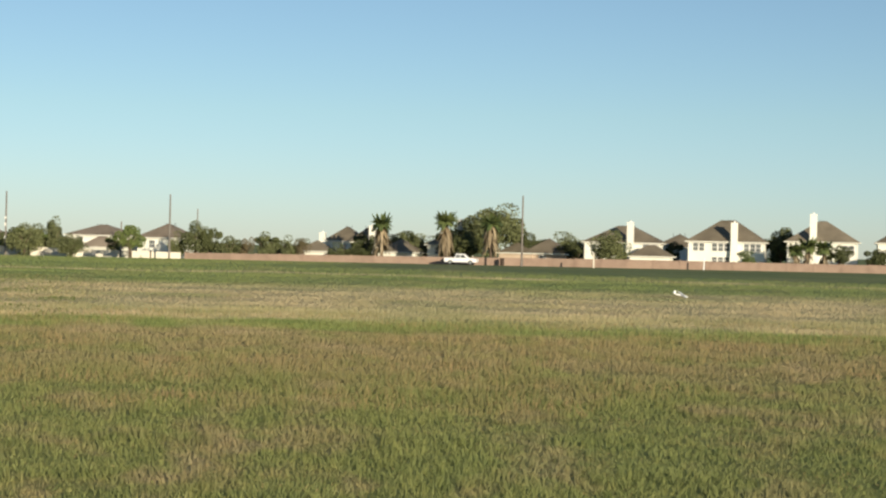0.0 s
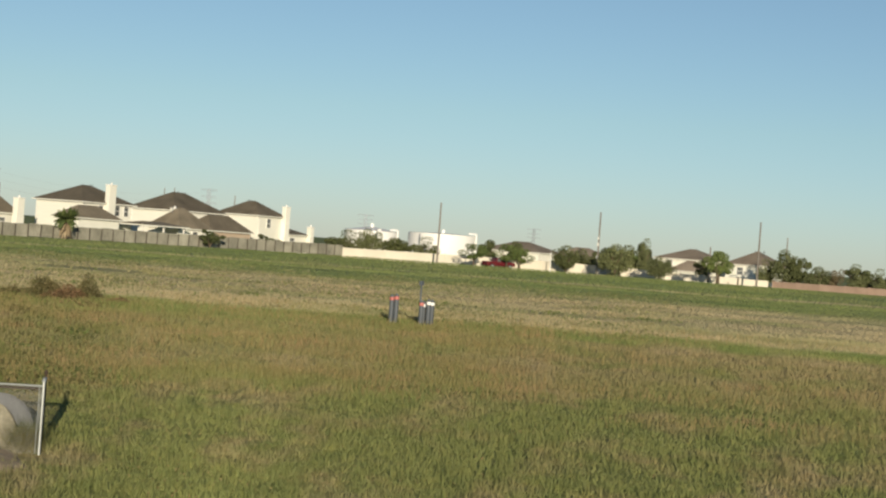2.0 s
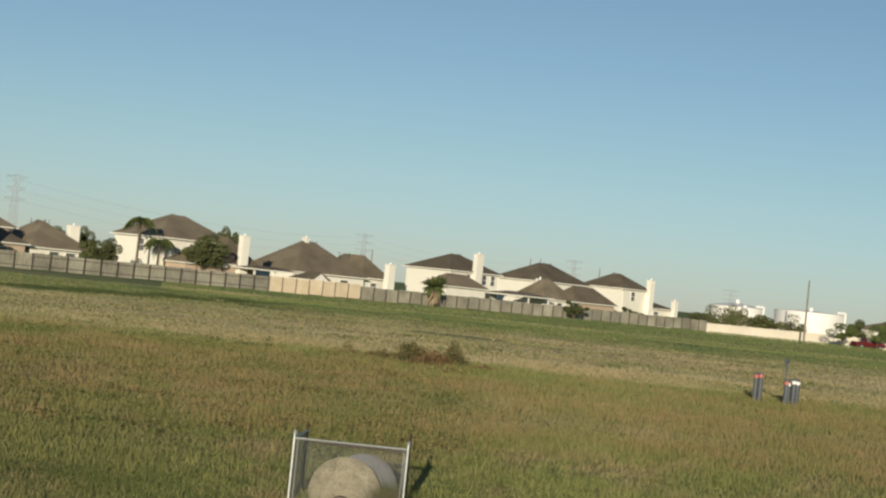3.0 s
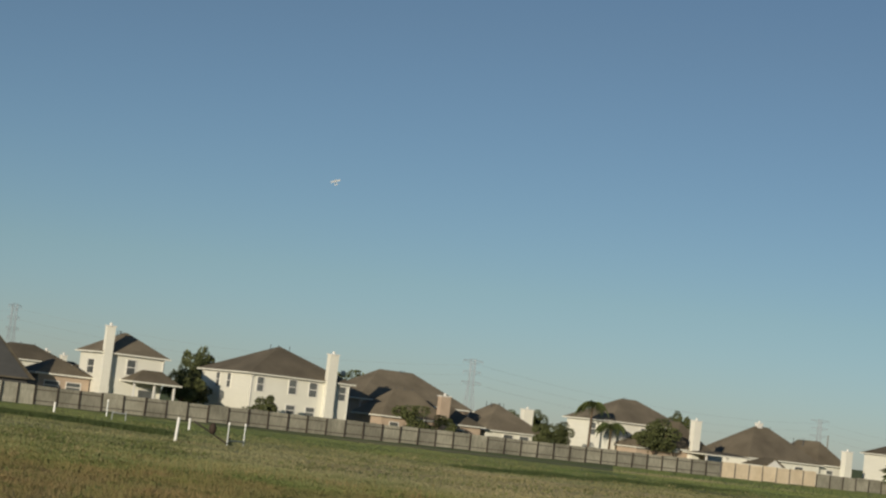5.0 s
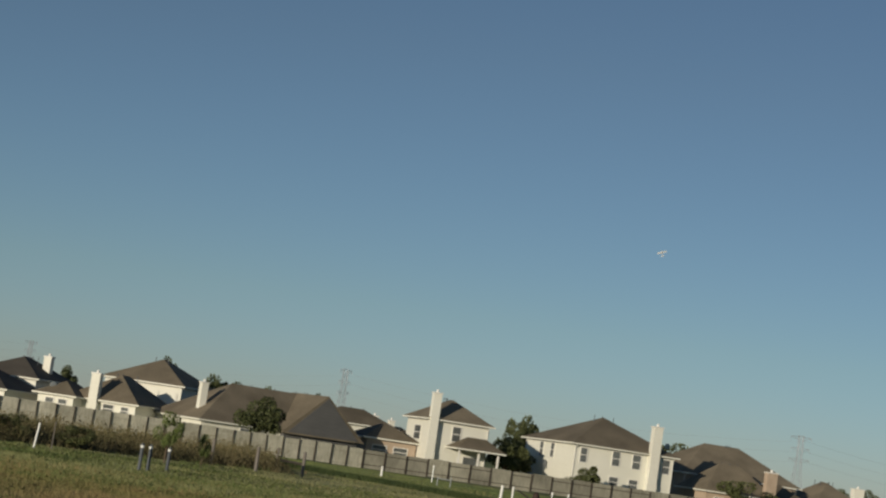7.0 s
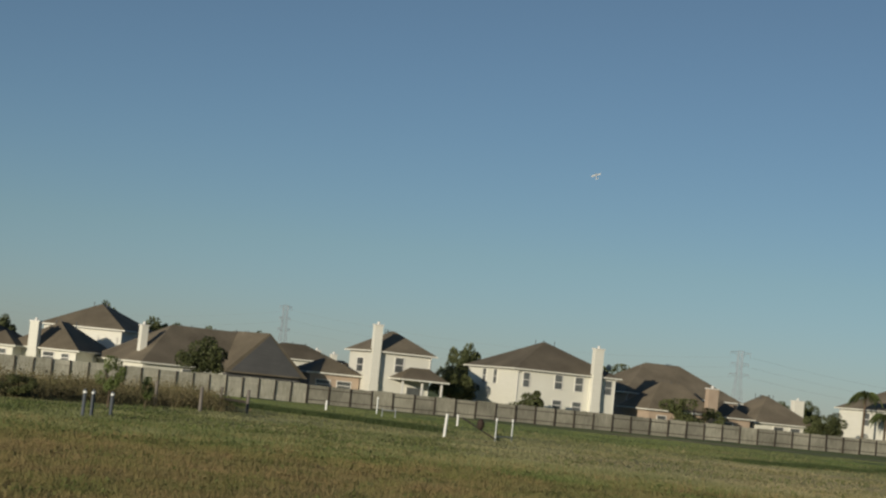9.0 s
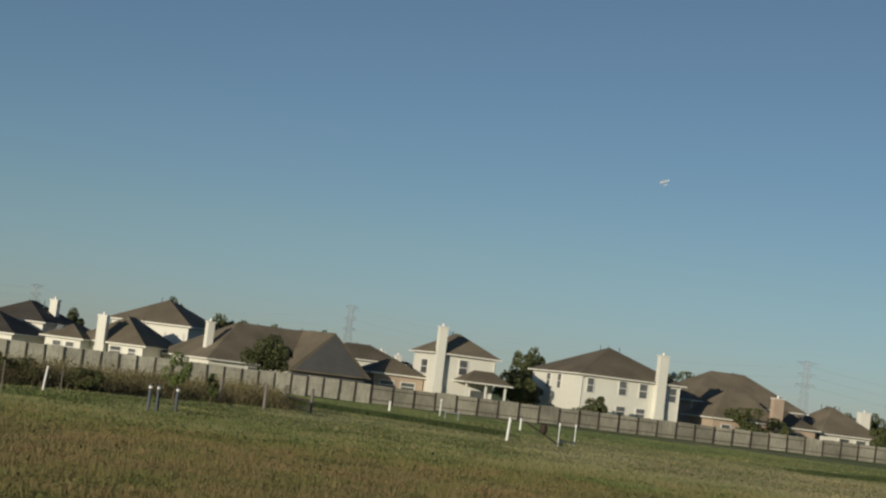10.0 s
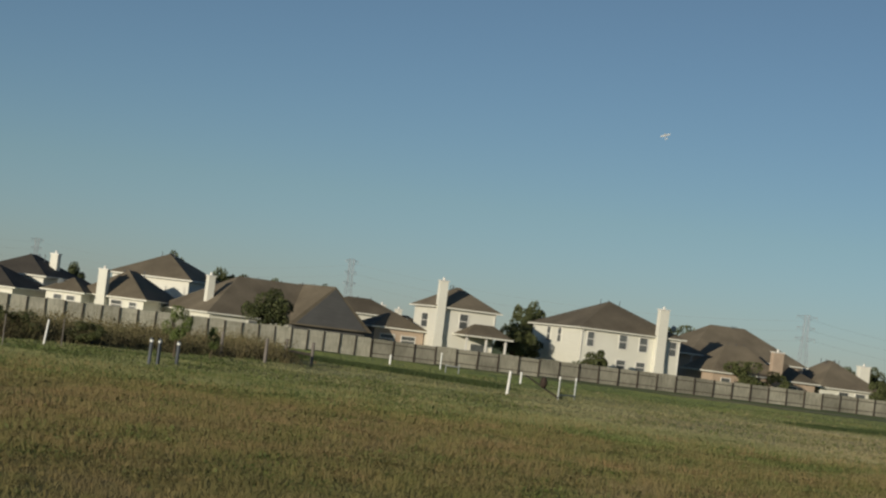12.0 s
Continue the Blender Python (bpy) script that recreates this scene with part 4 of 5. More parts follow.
def lattice_tower(x, y, h, arm, levels=9):
    t = thing("transmission_tower", pose(x, y, 0, 0, 0, math.degrees(math.atan2(y, x)) - 70), "hazy grey lattice transmission tower", "pylon", "transmission towers")
    b0, b1 = h * 0.085, h * 0.03
    bm = bmesh.new()
    zs = [h * (i / levels) for i in range(levels + 1)]

    def corner(i, z):
        w = b0 + (b1 - b0) * min(1, z / (h * 0.7))
        return Vector(((1, 1, -1, -1)[i] * w, (1, -1, -1, 1)[i] * w, z))
    for z0, z1 in zip(zs, zs[1:]):
        for i in range(4):
            j = (i + 1) % 4
            tube(bm, corner(i, z0), corner(i, z1), 0.12, 0.12, 4, False)
            tube(bm, corner(i, z0), corner(j, z1), 0.055, 0.055, 4, False)
            tube(bm, corner(j, z0), corner(i, z1), 0.055, 0.055, 4, False)
            tube(bm, corner(i, z1), corner(j, z1), 0.055, 0.055, 4, False)
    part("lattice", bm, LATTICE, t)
    for z, a in ((h * 0.985, arm), (h * 0.83, arm * 0.9), (h * 0.68, arm)):
        for sg in (-1, 1):
            ab = bmesh.new()
            tube(ab, (sg * b1, 0, z), (sg * a, 0, z - 0.2), 0.14, 0.1, 4)
            tube(ab, (sg * b1, 0, z - h * 0.05), (sg * a, 0, z - 0.2), 0.14, 0.1, 4)
            tube(ab, (sg * a, 0, z - 0.2), (sg * a, 0, z - 2.0), 0.1, 0.1, 4)
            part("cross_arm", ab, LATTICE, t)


def at_heading(az, d):
    return math.sin(math.radians(az)) * d, math.cos(math.radians(az)) * d


TOWERS = ((8.75, 1150, 1.49, 4.0), (18.65, 900, 2.10, 3.2), (33.22, 900, 2.07, 5.2), (44.28, 1250, 1.39, 6.5), (51.05, 1400, 1.24, 6.5), (56.08, 1500, 0.81, 7.0), (61.5, 1500, 0.75, 6.0))
tops = []
for az, d, el, arm in TOWERS:
    x, y = at_heading(az, d)
    h = 3 + d * math.tan(math.radians(el))
    lattice_tower(x, y, h, arm)
    tops.append((x, y, h))


def wire(a, b, sag):
    cu = bpy.data.curves.new("power_line", "CURVE")
    cu.dimensions, cu.bevel_depth, cu.bevel_resolution = "3D", 0.03, 0
    sp = cu.splines.new("POLY")
    sp.points.add(16)
    for i in range(17):
        s = i / 16
        sp.points[i].co = (*[p + (q - p) * s for p, q in zip(a[:2], b[:2])], a[2] + (b[2] - a[2]) * s - sag * 4 * s * (1 - s), 1)
    ob = new("power_line", cu)
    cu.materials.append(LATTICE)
    tagged(ob, "thin sagging high-voltage power line", "power line", "power lines")


far_left = (-420.0, 1050.0, 34.0)
for dz, off in ((-2.5, 3.5), (-7.5, 3.2), (-12.5, 3.5)):
    for a, b in ((far_left, tops[0]), (tops[0], tops[1]), (tops[1], tops[2]), (tops[2], tops[3]), (tops[3], tops[4])):
        wire((a[0] + off, a[1], a[2] + dz), (b[0] + off, b[1], b[2] + dz), 7.0)


def storage_tank(x, y, r, h, dome, label):
    t = thing("storage_tank", pose(x, y, -0.4), label, "tank", "water tanks")
    bm = bmesh.new()
    tube(bm, (0, 0, 0), (0, 0, h), r, r, 56)
    part("shell", bm, TANK_WHITE, t)
    bm = bmesh.new()
    tube(bm, (0, 0, h), (0, 0, h + dome), r + 0.08, 0.4, 56)
    tube(bm, (-0.5, -0.5, h + dome - 0.1), (-0.5, -0.5, h + dome + 0.6), 0.35, 0.35, 10)
    part("roof", bm, TANK_WHITE, t)
    bm = bmesh.new()
    a = math.atan2(-y, -x) + 1.25
    c, s = math.cos(a), math.sin(a)
    tube(bm, (c * (r + 0.3), s * (r + 0.3), 0), (c * (r + 0.3), s * (r + 0.3), h + 0.4), 0.2, 0.2, 10)
    tube(bm, (c * (r + 0.3), s * (r + 0.3), h + 0.4), (c * (r - 1.2), s * (r - 1.2), h + 0.4), 0.2, 0.2, 10)
    part("riser_pipe", bm, TANK_WHITE, t, "white overflow pipe")
    return t


storage_tank(291.5, 194.5, 5.2, 5.2, 0.8, "low white steel water tank with shallow roof")
storage_tank(290.0, 177.2, 6.5, 5.5, 0.25, "white steel water tank with side pipe")
marker("tank_vent", "white vent stack beside the tanks", 284.0, 187.6, 5.6, 0.4, TANK_WHITE)


# ---- vehicles ----
def pickup(x, y, heading, paint, label):
    t = thing("pickup_truck", pose(x, y, rise(x, y) + 0.02, 0, 0, heading), label, "truck")
    prof = [(-2.85, 0.45), (-2.85, 1.17), (-0.98, 1.19), (-0.86, 1.82), (-0.66, 1.90), (0.62, 1.90), (1.28, 1.24), (2.70, 1.13), (2.87, 0.95), (2.85, 0.45)]
    bm = bmesh.new()
    l = [bm.verts.new((a, -0.95, b)) for a, b in prof]
    r = [bm.verts.new((a, 0.95, b)) for a, b in prof]
    for q in (3, 4, 5):
        l[q].co.y, r[q].co.y = -0.75, 0.75
    bm.faces.new(l[::-1])
    bm.faces.new(r)
    for i in range(len(prof)):
        j = (i + 1) % len(prof)
        bm.faces.new((l[i], l[j], r[j], r[i]))
    bmesh.ops.recalc_face_normals(bm, faces=bm.faces)
    bmesh.ops.bevel(bm, geom=bm.edges[:], offset=0.05, segments=2, affect="EDGES")
    body = part("body", bm, paint, t)
    for sg in (-1, 1):
        for a0, a1, a2, a3 in ((-0.80, -0.02, -0.02, -0.72), (0.08, 1.05, 0.60, 0.08)):
            gb = bmesh.new()
            v = [gb.verts.new(p) for p in ((a0, sg * 0.955, 1.2), (a1, sg * 0.955, 1.2), (a2, sg * 0.80, 1.74), (a3, sg * 0.80, 1.74))]
            gb.faces.new(v if sg < 0 else v[::-1])
            ext = bmesh.ops.extrude_face_region(gb, geom=gb.faces[:])
            for q in ext["geom"]:
                if isinstance(q, bmesh.types.BMVert):
                    q.co.y += sg * 0.012
            part("side_window", gb, GLASS, body, "dark side window")
        lb = bmesh.new()
        box(lb, 2.78, 2.88, sg * 0.75 - 0.15, sg * 0.75 + 0.15, 0.78, 0.95)
        part("headlight", lb, TRIM, t, "pale headlight")
    for a in (-1.75, 1.80):
        for sg in (-1, 1):
            wb = bmesh.new()
            tube(wb, (a, sg * 0.98, 0.39), (a, sg * 0.74, 0.39), 0.39, 0.39, 20)
            w = part("wheel", wb, RUBBER, t, "black tyre")
            rb = bmesh.new()
            tube(rb, (a, sg * 0.995, 0.39), (a, sg * 0.90, 0.39), 0.22, 0.22, 14)
            part("rim", rb, STEEL, w)
    return t


pickup(302.0, 64.4, -90, PAINT_WHITE, "white four-door pickup truck on the street")
pickup(271.6, 154.0, -31, PAINT_RED, "dark red pickup truck beside the cream wall")


# ---- model airplanes ----
def model_airplane(m, label):
    t = thing("model_airplane", m, label, "model airplane")
    bm = bmesh.new()
    for a, b, r0, r1 in ((-0.55, -0.1, 0.02, 0.06), (-0.1, 0.3, 0.06, 0.065), (0.3, 0.48, 0.065, 0.03)):
        tube(bm, (a, 0, 0), (b, 0, 0), r0, r1, 10)
    part("fuselage", bm, FOAM, t)
    for name, q in (("wing", (-0.02, 0.22, -0.75, 0.75, 0.06, 0.085)), ("tailplane", (-0.56, -0.42, -0.26, 0.26, 0.01, 0.025)), ("fin", (-0.58, -0.42, -0.012, 0.012, 0.0, 0.22))):
        bm = bmesh.new()
        box(bm, *q)
        bmesh.ops.bevel(bm, geom=bm.edges[:], offset=0.005, segments=1, affect="EDGES")
        part(name, bm, FOAM, t)
    for sg in (-1, 1):
        bm = bmesh.new()
        tube(bm, (0.15, sg * 0.05, -0.05), (0.15, sg * 0.14, -0.2), 0.008, 0.008, 6)
        tube(bm, (0.15, sg * 0.13, -0.22), (0.15, sg * 0.16, -0.22), 0.045, 0.045, 12)
        part("landing_wheel", bm, RUBBER, t)
    bm = bmesh.new()
    box(bm, 0.485, 0.495, -0.13, 0.13, -0.012, 0.012)
    part("propeller", bm, RUBBER, t)
    return t


def banked(az, d, el, roll, tip):
    """Pose of an aircraft that shows its lit underside to the field, span along the sightline's right."""
    x, y = at_heading(az, d)
    v = Vector((x, y, 0)).normalized()
    right, up = Vector((v.y, -v.x, 0)), Vector((0, 0, 1))
    ey = (right * math.cos(roll) + up * math.sin(roll)).normalized()
    ez = (v * math.cos(tip) + up * math.sin(tip))
    ez = (ez - ey * ez.dot(ey)).normalized()
    ex = ey.cross(ez)
    m = Matrix((ex, ey, ez)).transposed().to_4x4()
    return Matrix.Translation((x, y, 3 + d * math.tan(radians(el)))) @ m


model_airplane(banked(28.15, 275, 7.2, radians(20), radians(34)), "white foam model airplane banking in flight")
px, py = at_heading(85.0, 123)
model_airplane(pose(px, py, 0.16, 14, 12, -60), "white foam model airplane crashed on the grass")


# ---- drain inlet with chain-link guard ----
def drain_guard():
    o = Vector((15.6 * 1.5, 16.9 * 1.5, 0))
    o.z = rise(o.x, o.y) - 0.04
    ex = Vector((0.97, -1.10, 0))
    width = ex.length
    ex.normalize()
    m = Matrix.Translation(o) @ ex.to_track_quat("X", "Z").to_matrix().to_4x4() @ Matrix.Diagonal((1.5, 1.5, 1.5, 1))
    g = thing("chain_link_guard", m, "galvanised chain-link guard round a drain pipe", "fence")
    H, D = 0.90, 1.0
    corners = ((0, 0), (width, 0), (width - 0.02, D), (0.06, D))
    for x, y in corners:
        bm = bmesh.new()
        top = H if y == 0 else H + 0.02
        tube(bm, (x, y, -0.15), (x, y, top + 0.04), 0.018, 0.018, 10)
        # rear posts, their caps and the rear rail use a darker colour than the front
        p = part("post", bm, STEEL if y == 0 else RUST, g)
        cb = bmesh.new()
        tube(cb, (x, y, top + 0.04), (x, y, top + 0.085), 0.032, 0.012, 10)
        part("post_cap", cb, STEEL if y == 0 else RUST, p)
    sides = ((0, 1), (1, 2), (2, 3), (3, 0))
    for a, b in sides:
        A, B = Vector((*corners[a], 0)), Vector((*corners[b], 0))
        bm = bmesh.new()
        rear = a == 2
        upA = Vector((0, 0, H - 0.02 + (0.02 if a in (2, 3) else 0) - (0.15 if a == 2 else 0)))
        upB = Vector((0, 0, H - 0.02 + (0.02 if b in (2, 3) else 0) - (0.15 if a == 2 else 0)))
        tube(bm, A + upA, B + upB, 0.015, 0.015, 8)
        part("top_rail", bm, RUST if rear else STEEL, g)
        u = (B - A).normalized()
        bar = u * 0.05
        for E, sgn, up in ((A, 1, upA), (B, -1, upB)):
            bm = bmesh.new()
            tube(bm, E + bar * sgn + Vector((0, 0, 0.03)), E + bar * sgn + up, 0.006, 0.006, 5)
            part("tension_bar", bm, STEEL, g)
        bm = bmesh.new()
        L, Hm, step = (B - A).length, H - 0.05 - (0.15 if a == 2 else 0), 0.042
        wr = 0.0010 if a == 0 else 0.0014
        n = int((L + Hm) / step)
        for i in range(n + 1):
            c = i * step
            s0, s1 = max(0, c - Hm), min(L, c)
            if s1 - s0 > 0.01:
                tube(bm, A + u * s0 + Vector((0, 0, c - s0 + 0.02)), A + u * s1 + Vector((0, 0, c - s1 + 0.02)), wr, wr, 3, False)
                tube(bm, A + u * s0 + Vector((0, 0.006, Hm - (c - s0) + 0.02)), A + u * s1 + Vector((0, 0.006, Hm - (c - s1) + 0.02)), wr, wr, 3, False)
        part("mesh", bm, ZINC, g, "diamond wire mesh")
    # pipe and its debris
    pt = thing("drain_pipe", m @ Matrix.Translation((width * 0.47, 0.30, 0.21)), "pale corrugated drain pipe packed with dry straw", "pipe")
    bm = bmesh.new()
    R = 0.44
    n = 12
    hoops = [[bm.verts.new((0.05 + i * 0.012 + (R + 0.015 * (i % 2)) * math.cos(a * math.tau / 40), i * 0.075, (R + 0.015 * (i % 2)) * math.sin(a * math.tau / 40))) for a in range(40)] for i in range(n)]
    for p, q in zip(hoops, hoops[1:]):
        for a in range(40):
            b = (a + 1) % 40
            bm.faces.new((p[a], p[b], q[b], q[a]))
    bm.faces.new(hoops[-1])
    part("barrel", bm, CONCRETE, pt)
    bm = bmesh.new()
    rings = []
    for k in range(9):
        s = k / 8
        rr = (R + 0.03) * s
        rings.append([bm.verts.new((rr * math.cos(a * math.tau / 36), -0.17 * (1 - s * s) - 0.03 + 0.02 * noise.noise((k * 0.9, a * 0.7, 3.0)), rr * math.sin(a * math.tau / 36))) for a in range(36)] if k else [bm.verts.new((0, -0.2, 0))])
    for a in range(36):
        b = (a + 1) % 36
        bm.faces.new((rings[0][0], rings[1][b], rings[1][a]))
        for k in range(1, 8):
            bm.faces.new((rings[k][a], rings[k][b], rings[k + 1][b], rings[k + 1][a]))
    part("straw_plug", bm, STRAW, pt, "matted tan straw over the pipe mouth", True)
    bm = bmesh.new()
    last = None
    for i in range(13):
        a = math.pi * i / 12
        p = Vector((0.14 * math.cos(a) - 0.02, -0.235, -0.17 + 0.15 * math.sin(a)))
        if last is not None:
            tube(bm, last, p, 0.014, 0.014, 6)
        last = p
    part("mouth_rim", bm, RUST, pt, "dark arched rim")
    # clay mound
    rnd = random.Random(4)
    bm = bmesh.new()
    n, k = 30, 10
    ring = [[bm.verts.new((0, 0, 0.12))]]
    for j in range(1, k + 1):
        s = j / k
        ring.append([bm.verts.new((0.66 * s * math.cos(a * math.tau / n), 0.85 * s * math.sin(a * math.tau / n), 0.17 * (1 - s * s) - 0.05 + 0.07 * noise.noise((3 * s * math.cos(a * math.tau / n), 3 * s * math.sin(a * math.tau / n), 1.0)))) for a in range(n)])
    for a in range(n):
        b = (a + 1) % n
        bm.faces.new((ring[0][0], ring[1][a], ring[1][b]))
        for j in range(1, k):
            bm.faces.new((ring[j][a], ring[j + 1][a], ring[j + 1][b], ring[j][b]))
    mound = link_bm("dirt_mound", bm, CLAY, smooth=True)
    mound.matrix_basis = m @ Matrix.Translation((width * 0.53, -0.48, -0.02))
    tagged(mound, "bare reddish clay mound below the drain pipe", "dirt")


drain_guard()


# ---- pipes and posts in the field ----
def vent_tube(x, y, h, band):
    t = thing("vent_pipe", pose(x, y, rise(x, y)), "grey plastic vent pipe with %s band" % ("red" if band is RED_BAND else "white"), "pipe", "vent pipes")
    bm = bmesh.new()
    tube(bm, (0, 0, -0.1), (0, 0, h), 0.085, 0.085, 14)
    part("shaft", bm, PVC_GREY, t)
    bm = bmesh.new()
    tube(bm, (0, 0, h - 0.17), (0, 0, h - 0.06), 0.09, 0.09, 14)
    part("band", bm, band, t)
    bm = bmesh.new()
    tube(bm, (0, 0, h), (0, 0, h + 0.05), 0.045, 0.03, 10)
    part("cap", bm, PVC_GREY, t)


for az, d, h, band in ((57.12, 66.0, 1.05, RED_BAND), (57.27, 66.1, 1.08, RED_BAND), (58.08, 66.0, 0.92, RED_BAND), (58.16, 66.4, 0.86, PVC_WHITE), (58.31, 66.0, 0.97, PVC_WHITE), (58.42, 66.3, 0.94, PVC_WHITE),
                       (12.67, 84.36, 1.24, PVC_WHITE), (12.94, 85.06, 1.22, PVC_WHITE), (13.53, 88.04, 1.16, PVC_WHITE)):
    x, y = at_heading(az, d)
    vent_tube(x, y, h, band)
mast = marker("mast", "thin grey mast with a small head among pipes", 56.0, 34.95, 1.55, 0.035, PVC_GREY)
bm = bmesh.new()
box(bm, -0.09, 0.09, -0.05, 0.05, 1.5, 1.66)
part("head", bm, PVC_GREY, mast)

marker("white_pipe", "thick white plastic pipe standing in the grass", 44.2, 98.8, 1.42, 0.09, PVC_WHITE, lean=3)
marker("white_pipe", "small white plastic pipe near the fence", 59.2, 130.0, 0.95, 0.09, PVC_WHITE)
marker("white_pipe", "small white plastic pipe on the lawn", 53.6, 145.2, 0.85, 0.10, PVC_WHITE)
marker("steel_post", "grey steel post with white cap", 48.1, 99.8, 1.4, 0.055, STEEL, PVC_WHITE)
marker("steel_post", "grey steel post with white cap", 50.0, 101.4, 1.4, 0.055, STEEL, PVC_WHITE)
marker("white_pipe", "slanted white marker pipe in the weeds", 15.5, 94.0, 1.35, 0.055, PVC_WHITE, lean=5)
marker("wooden_post", "thin weathered stake in tall weeds", 12.4, 87.0, 1.5, 0.03, POLE_WOOD)
marker("wooden_post", "thin weathered stake in tall weeds", 16.5, 94.5, 1.5, 0.03, POLE_WOOD)
marker("steel_post", "tall grey post at the edge of the lawn", 60.0, 149.4, 1.5, 0.07, STEEL, PVC_WHITE)
for x, y, h in ((30.8, 105.4, 1.55), (34.8, 108.6, 1.6), (34.9, 114.8, 1.55), (29.2, 110.0, 1.6)):
    marker("wooden_post", "weathered wooden fence post in dry weeds", x, y, h, 0.11, POLE_WOOD)


def rail(name, label, a, b, r, skin, category="rail"):
    t = thing(name, pose(*a), label, category)
    bm = bmesh.new()
    tube(bm, (0, 0, 0), Vector(b) - Vector(a), r, r, 8)
    part("bar", bm, skin, t)
    return t


rail("gate_rail", "dark horizontal rail between wooden posts", (34.85, 114.8, 0.8), (34.75, 108.6, 0.8), 0.085, POST_DARK)
low = rail("steel_rail", "low steel rail between two posts", (48.1, 99.8, 0.28), (50.0, 101.4, 0.28), 0.035, STEEL)
lever = rail("valve_lever", "dark slanted iron rod with a round weight", (48.0, 99.7, 0.12), (51.6, 112.5, 1.02), 0.05, RUST, "valve")
bm = bmesh.new()
bmesh.ops.create_uvsphere(bm, u_segments=18, v_segments=12, radius=0.30, matrix=Matrix.Translation((1.05, 4.4, 0.72)) @ Matrix.Diagonal((0.8, 0.8, 1.25, 1)))
part("weight", bm, RUST, lever, "round rusted weight", True)
frame_t = thing("pipe_frame", pose(57.1, 138.0, 0), "small grey pipe frame on the lawn", "frame")
for x, h in ((0, 0.85), (-0.8, 0.75)):
    bm = bmesh.new()
    tube(bm, (x, x * -1.2, -0.1), (x, x * -1.2, h), 0.05, 0.05, 8)
    part("leg", bm, STEEL, frame_t)
bm = bmesh.new()
tube(bm, (0, 0, 0.6), (-0.8, 0.96, 0.6), 0.04, 0.04, 8)
part("crossbar", bm, STEEL, frame_t)


# ---- grass, weeds and brush ----
def clear_of_drain(x, y, *more):
    """Leaves out what would grow on the washed-out clay before the drain pipe."""
    keep = np.hypot(x - 16.02, y - 15.95) > 0.66
    return [q[keep] for q in (x, y, *more)]


def blades(name, label, x, y, h, w, material, seed, category="grass", lean=0.35):
    r = np.random.default_rng(seed)
    if material not in (RANK, STRAW, SEED_DARK, SWALE_SHADED):
        x, y, h, w = clear_of_drain(x, y, h, w)
    n = len(x)
    # most blades are set broadside to the south-west sun, so they catch its light evenly
    a = 2.47 + r.normal(0, 0.6, n)
    tilt = r.normal(0, lean, (n, 2))
    x, y, z = settle(x, y)
    base = np.stack([x, y, z - 0.02], 1)
    side = np.stack([np.cos(a), np.sin(a), np.zeros(n)], 1) * (w / 2)[:, None]
    tip = base + np.stack([tilt[:, 0] * h, tilt[:, 1] * h, h], 1)
    v = np.stack([base - side, base + side, tip], 1).reshape(-1, 3)
    ob = mesh_np(name, v, np.arange(3 * n).reshape(-1, 3), material)
    return tagged(ob, label, category, kind="stuff")


def sector(r, n, d0, d1, power, a0, a1):
    """Places thinning out with distance over a wedge of the field."""
    u = r.uniform(0, 1, n)
    k = 2 - power
    d = (d0 ** k + u * (d1 ** k - d0 ** k)) ** (1 / k)
    a = np.radians(r.uniform(a0, a1, n))
    return np.sin(a) * d, np.cos(a) * d, d


def lumps(x, y, scale, seed):
    """Soft patches between 0 and 1."""
    r = np.random.default_rng(seed)
    out = np.zeros(len(x))
    for i in range(7):
        th, f, ph = r.uniform(0, 6.3), scale * r.uniform(0.6, 2.2), r.uniform(0, 6.3)
        out += np.sin((x * np.cos(th) + y * np.sin(th)) * f + ph)
    return 0.5 + 0.5 * np.tanh(out * 0.5)


rg = np.random.default_rng(3)
x, y, d = sector(rg, 620000, 17, 82, 1.3, -8, 101)
tall = lumps(x, y, 0.5, 1)
clump = lumps(x, y, 3.2, 31) * lumps(x, y, 1.1, 32)
h = rg.uniform(0.10, 0.22, len(x)) * (0.55 + 0.3 * tall + 0.9 * clump)
blades("grass", "rough green and brown field grass", x, y, h, rg.uniform(0.014, 0.032, len(x)), BLADE, 5, lean=0.38)
x, y, d = sector(rg, 90000, 32, 78, 1.2, -8, 101)
keep = lumps(x, y, 0.35, 2) > 0.45
x, y, d = x[keep], y[keep], d[keep]
blades("seed_grass", "taller reddish-brown seed grass", x, y, rg.uniform(0.14, 0.34, len(x)), rg.uniform(0.012, 0.028, len(x)), SEED, 6, lean=0.3)
x, y, d = sector(rg, 640000, 60, 175, 1.2, -6, 99)
keep = (y < 169) & (lumps(x, y, 0.2, 3) > 0.02)
x, y, d = x[keep], y[keep], d[keep]
blades("straw_grass", "dry straw-coloured grass in bands", x, y, rg.uniform(0.08, 0.16, len(x)) * (0.6 + 0.9 * lumps(x, y, 0.9, 33) * lumps(x, y, 0.3, 34)), rg.uniform(0.025, 0.05, len(x)), BLADE, 7, lean=0.5)
x, y, d = sector(rg, 170000, 165, 310, 1.0, 38, 100)
keep = (y < 169) & (x < 304)
x, y, d = x[keep], y[keep], d[keep]
blades("mown_grass", "short mown grass towards the street", x, y, rg.uniform(0.05, 0.14, len(x)), rg.uniform(0.08, 0.16, len(x)), BLADE, 8, lean=0.6)

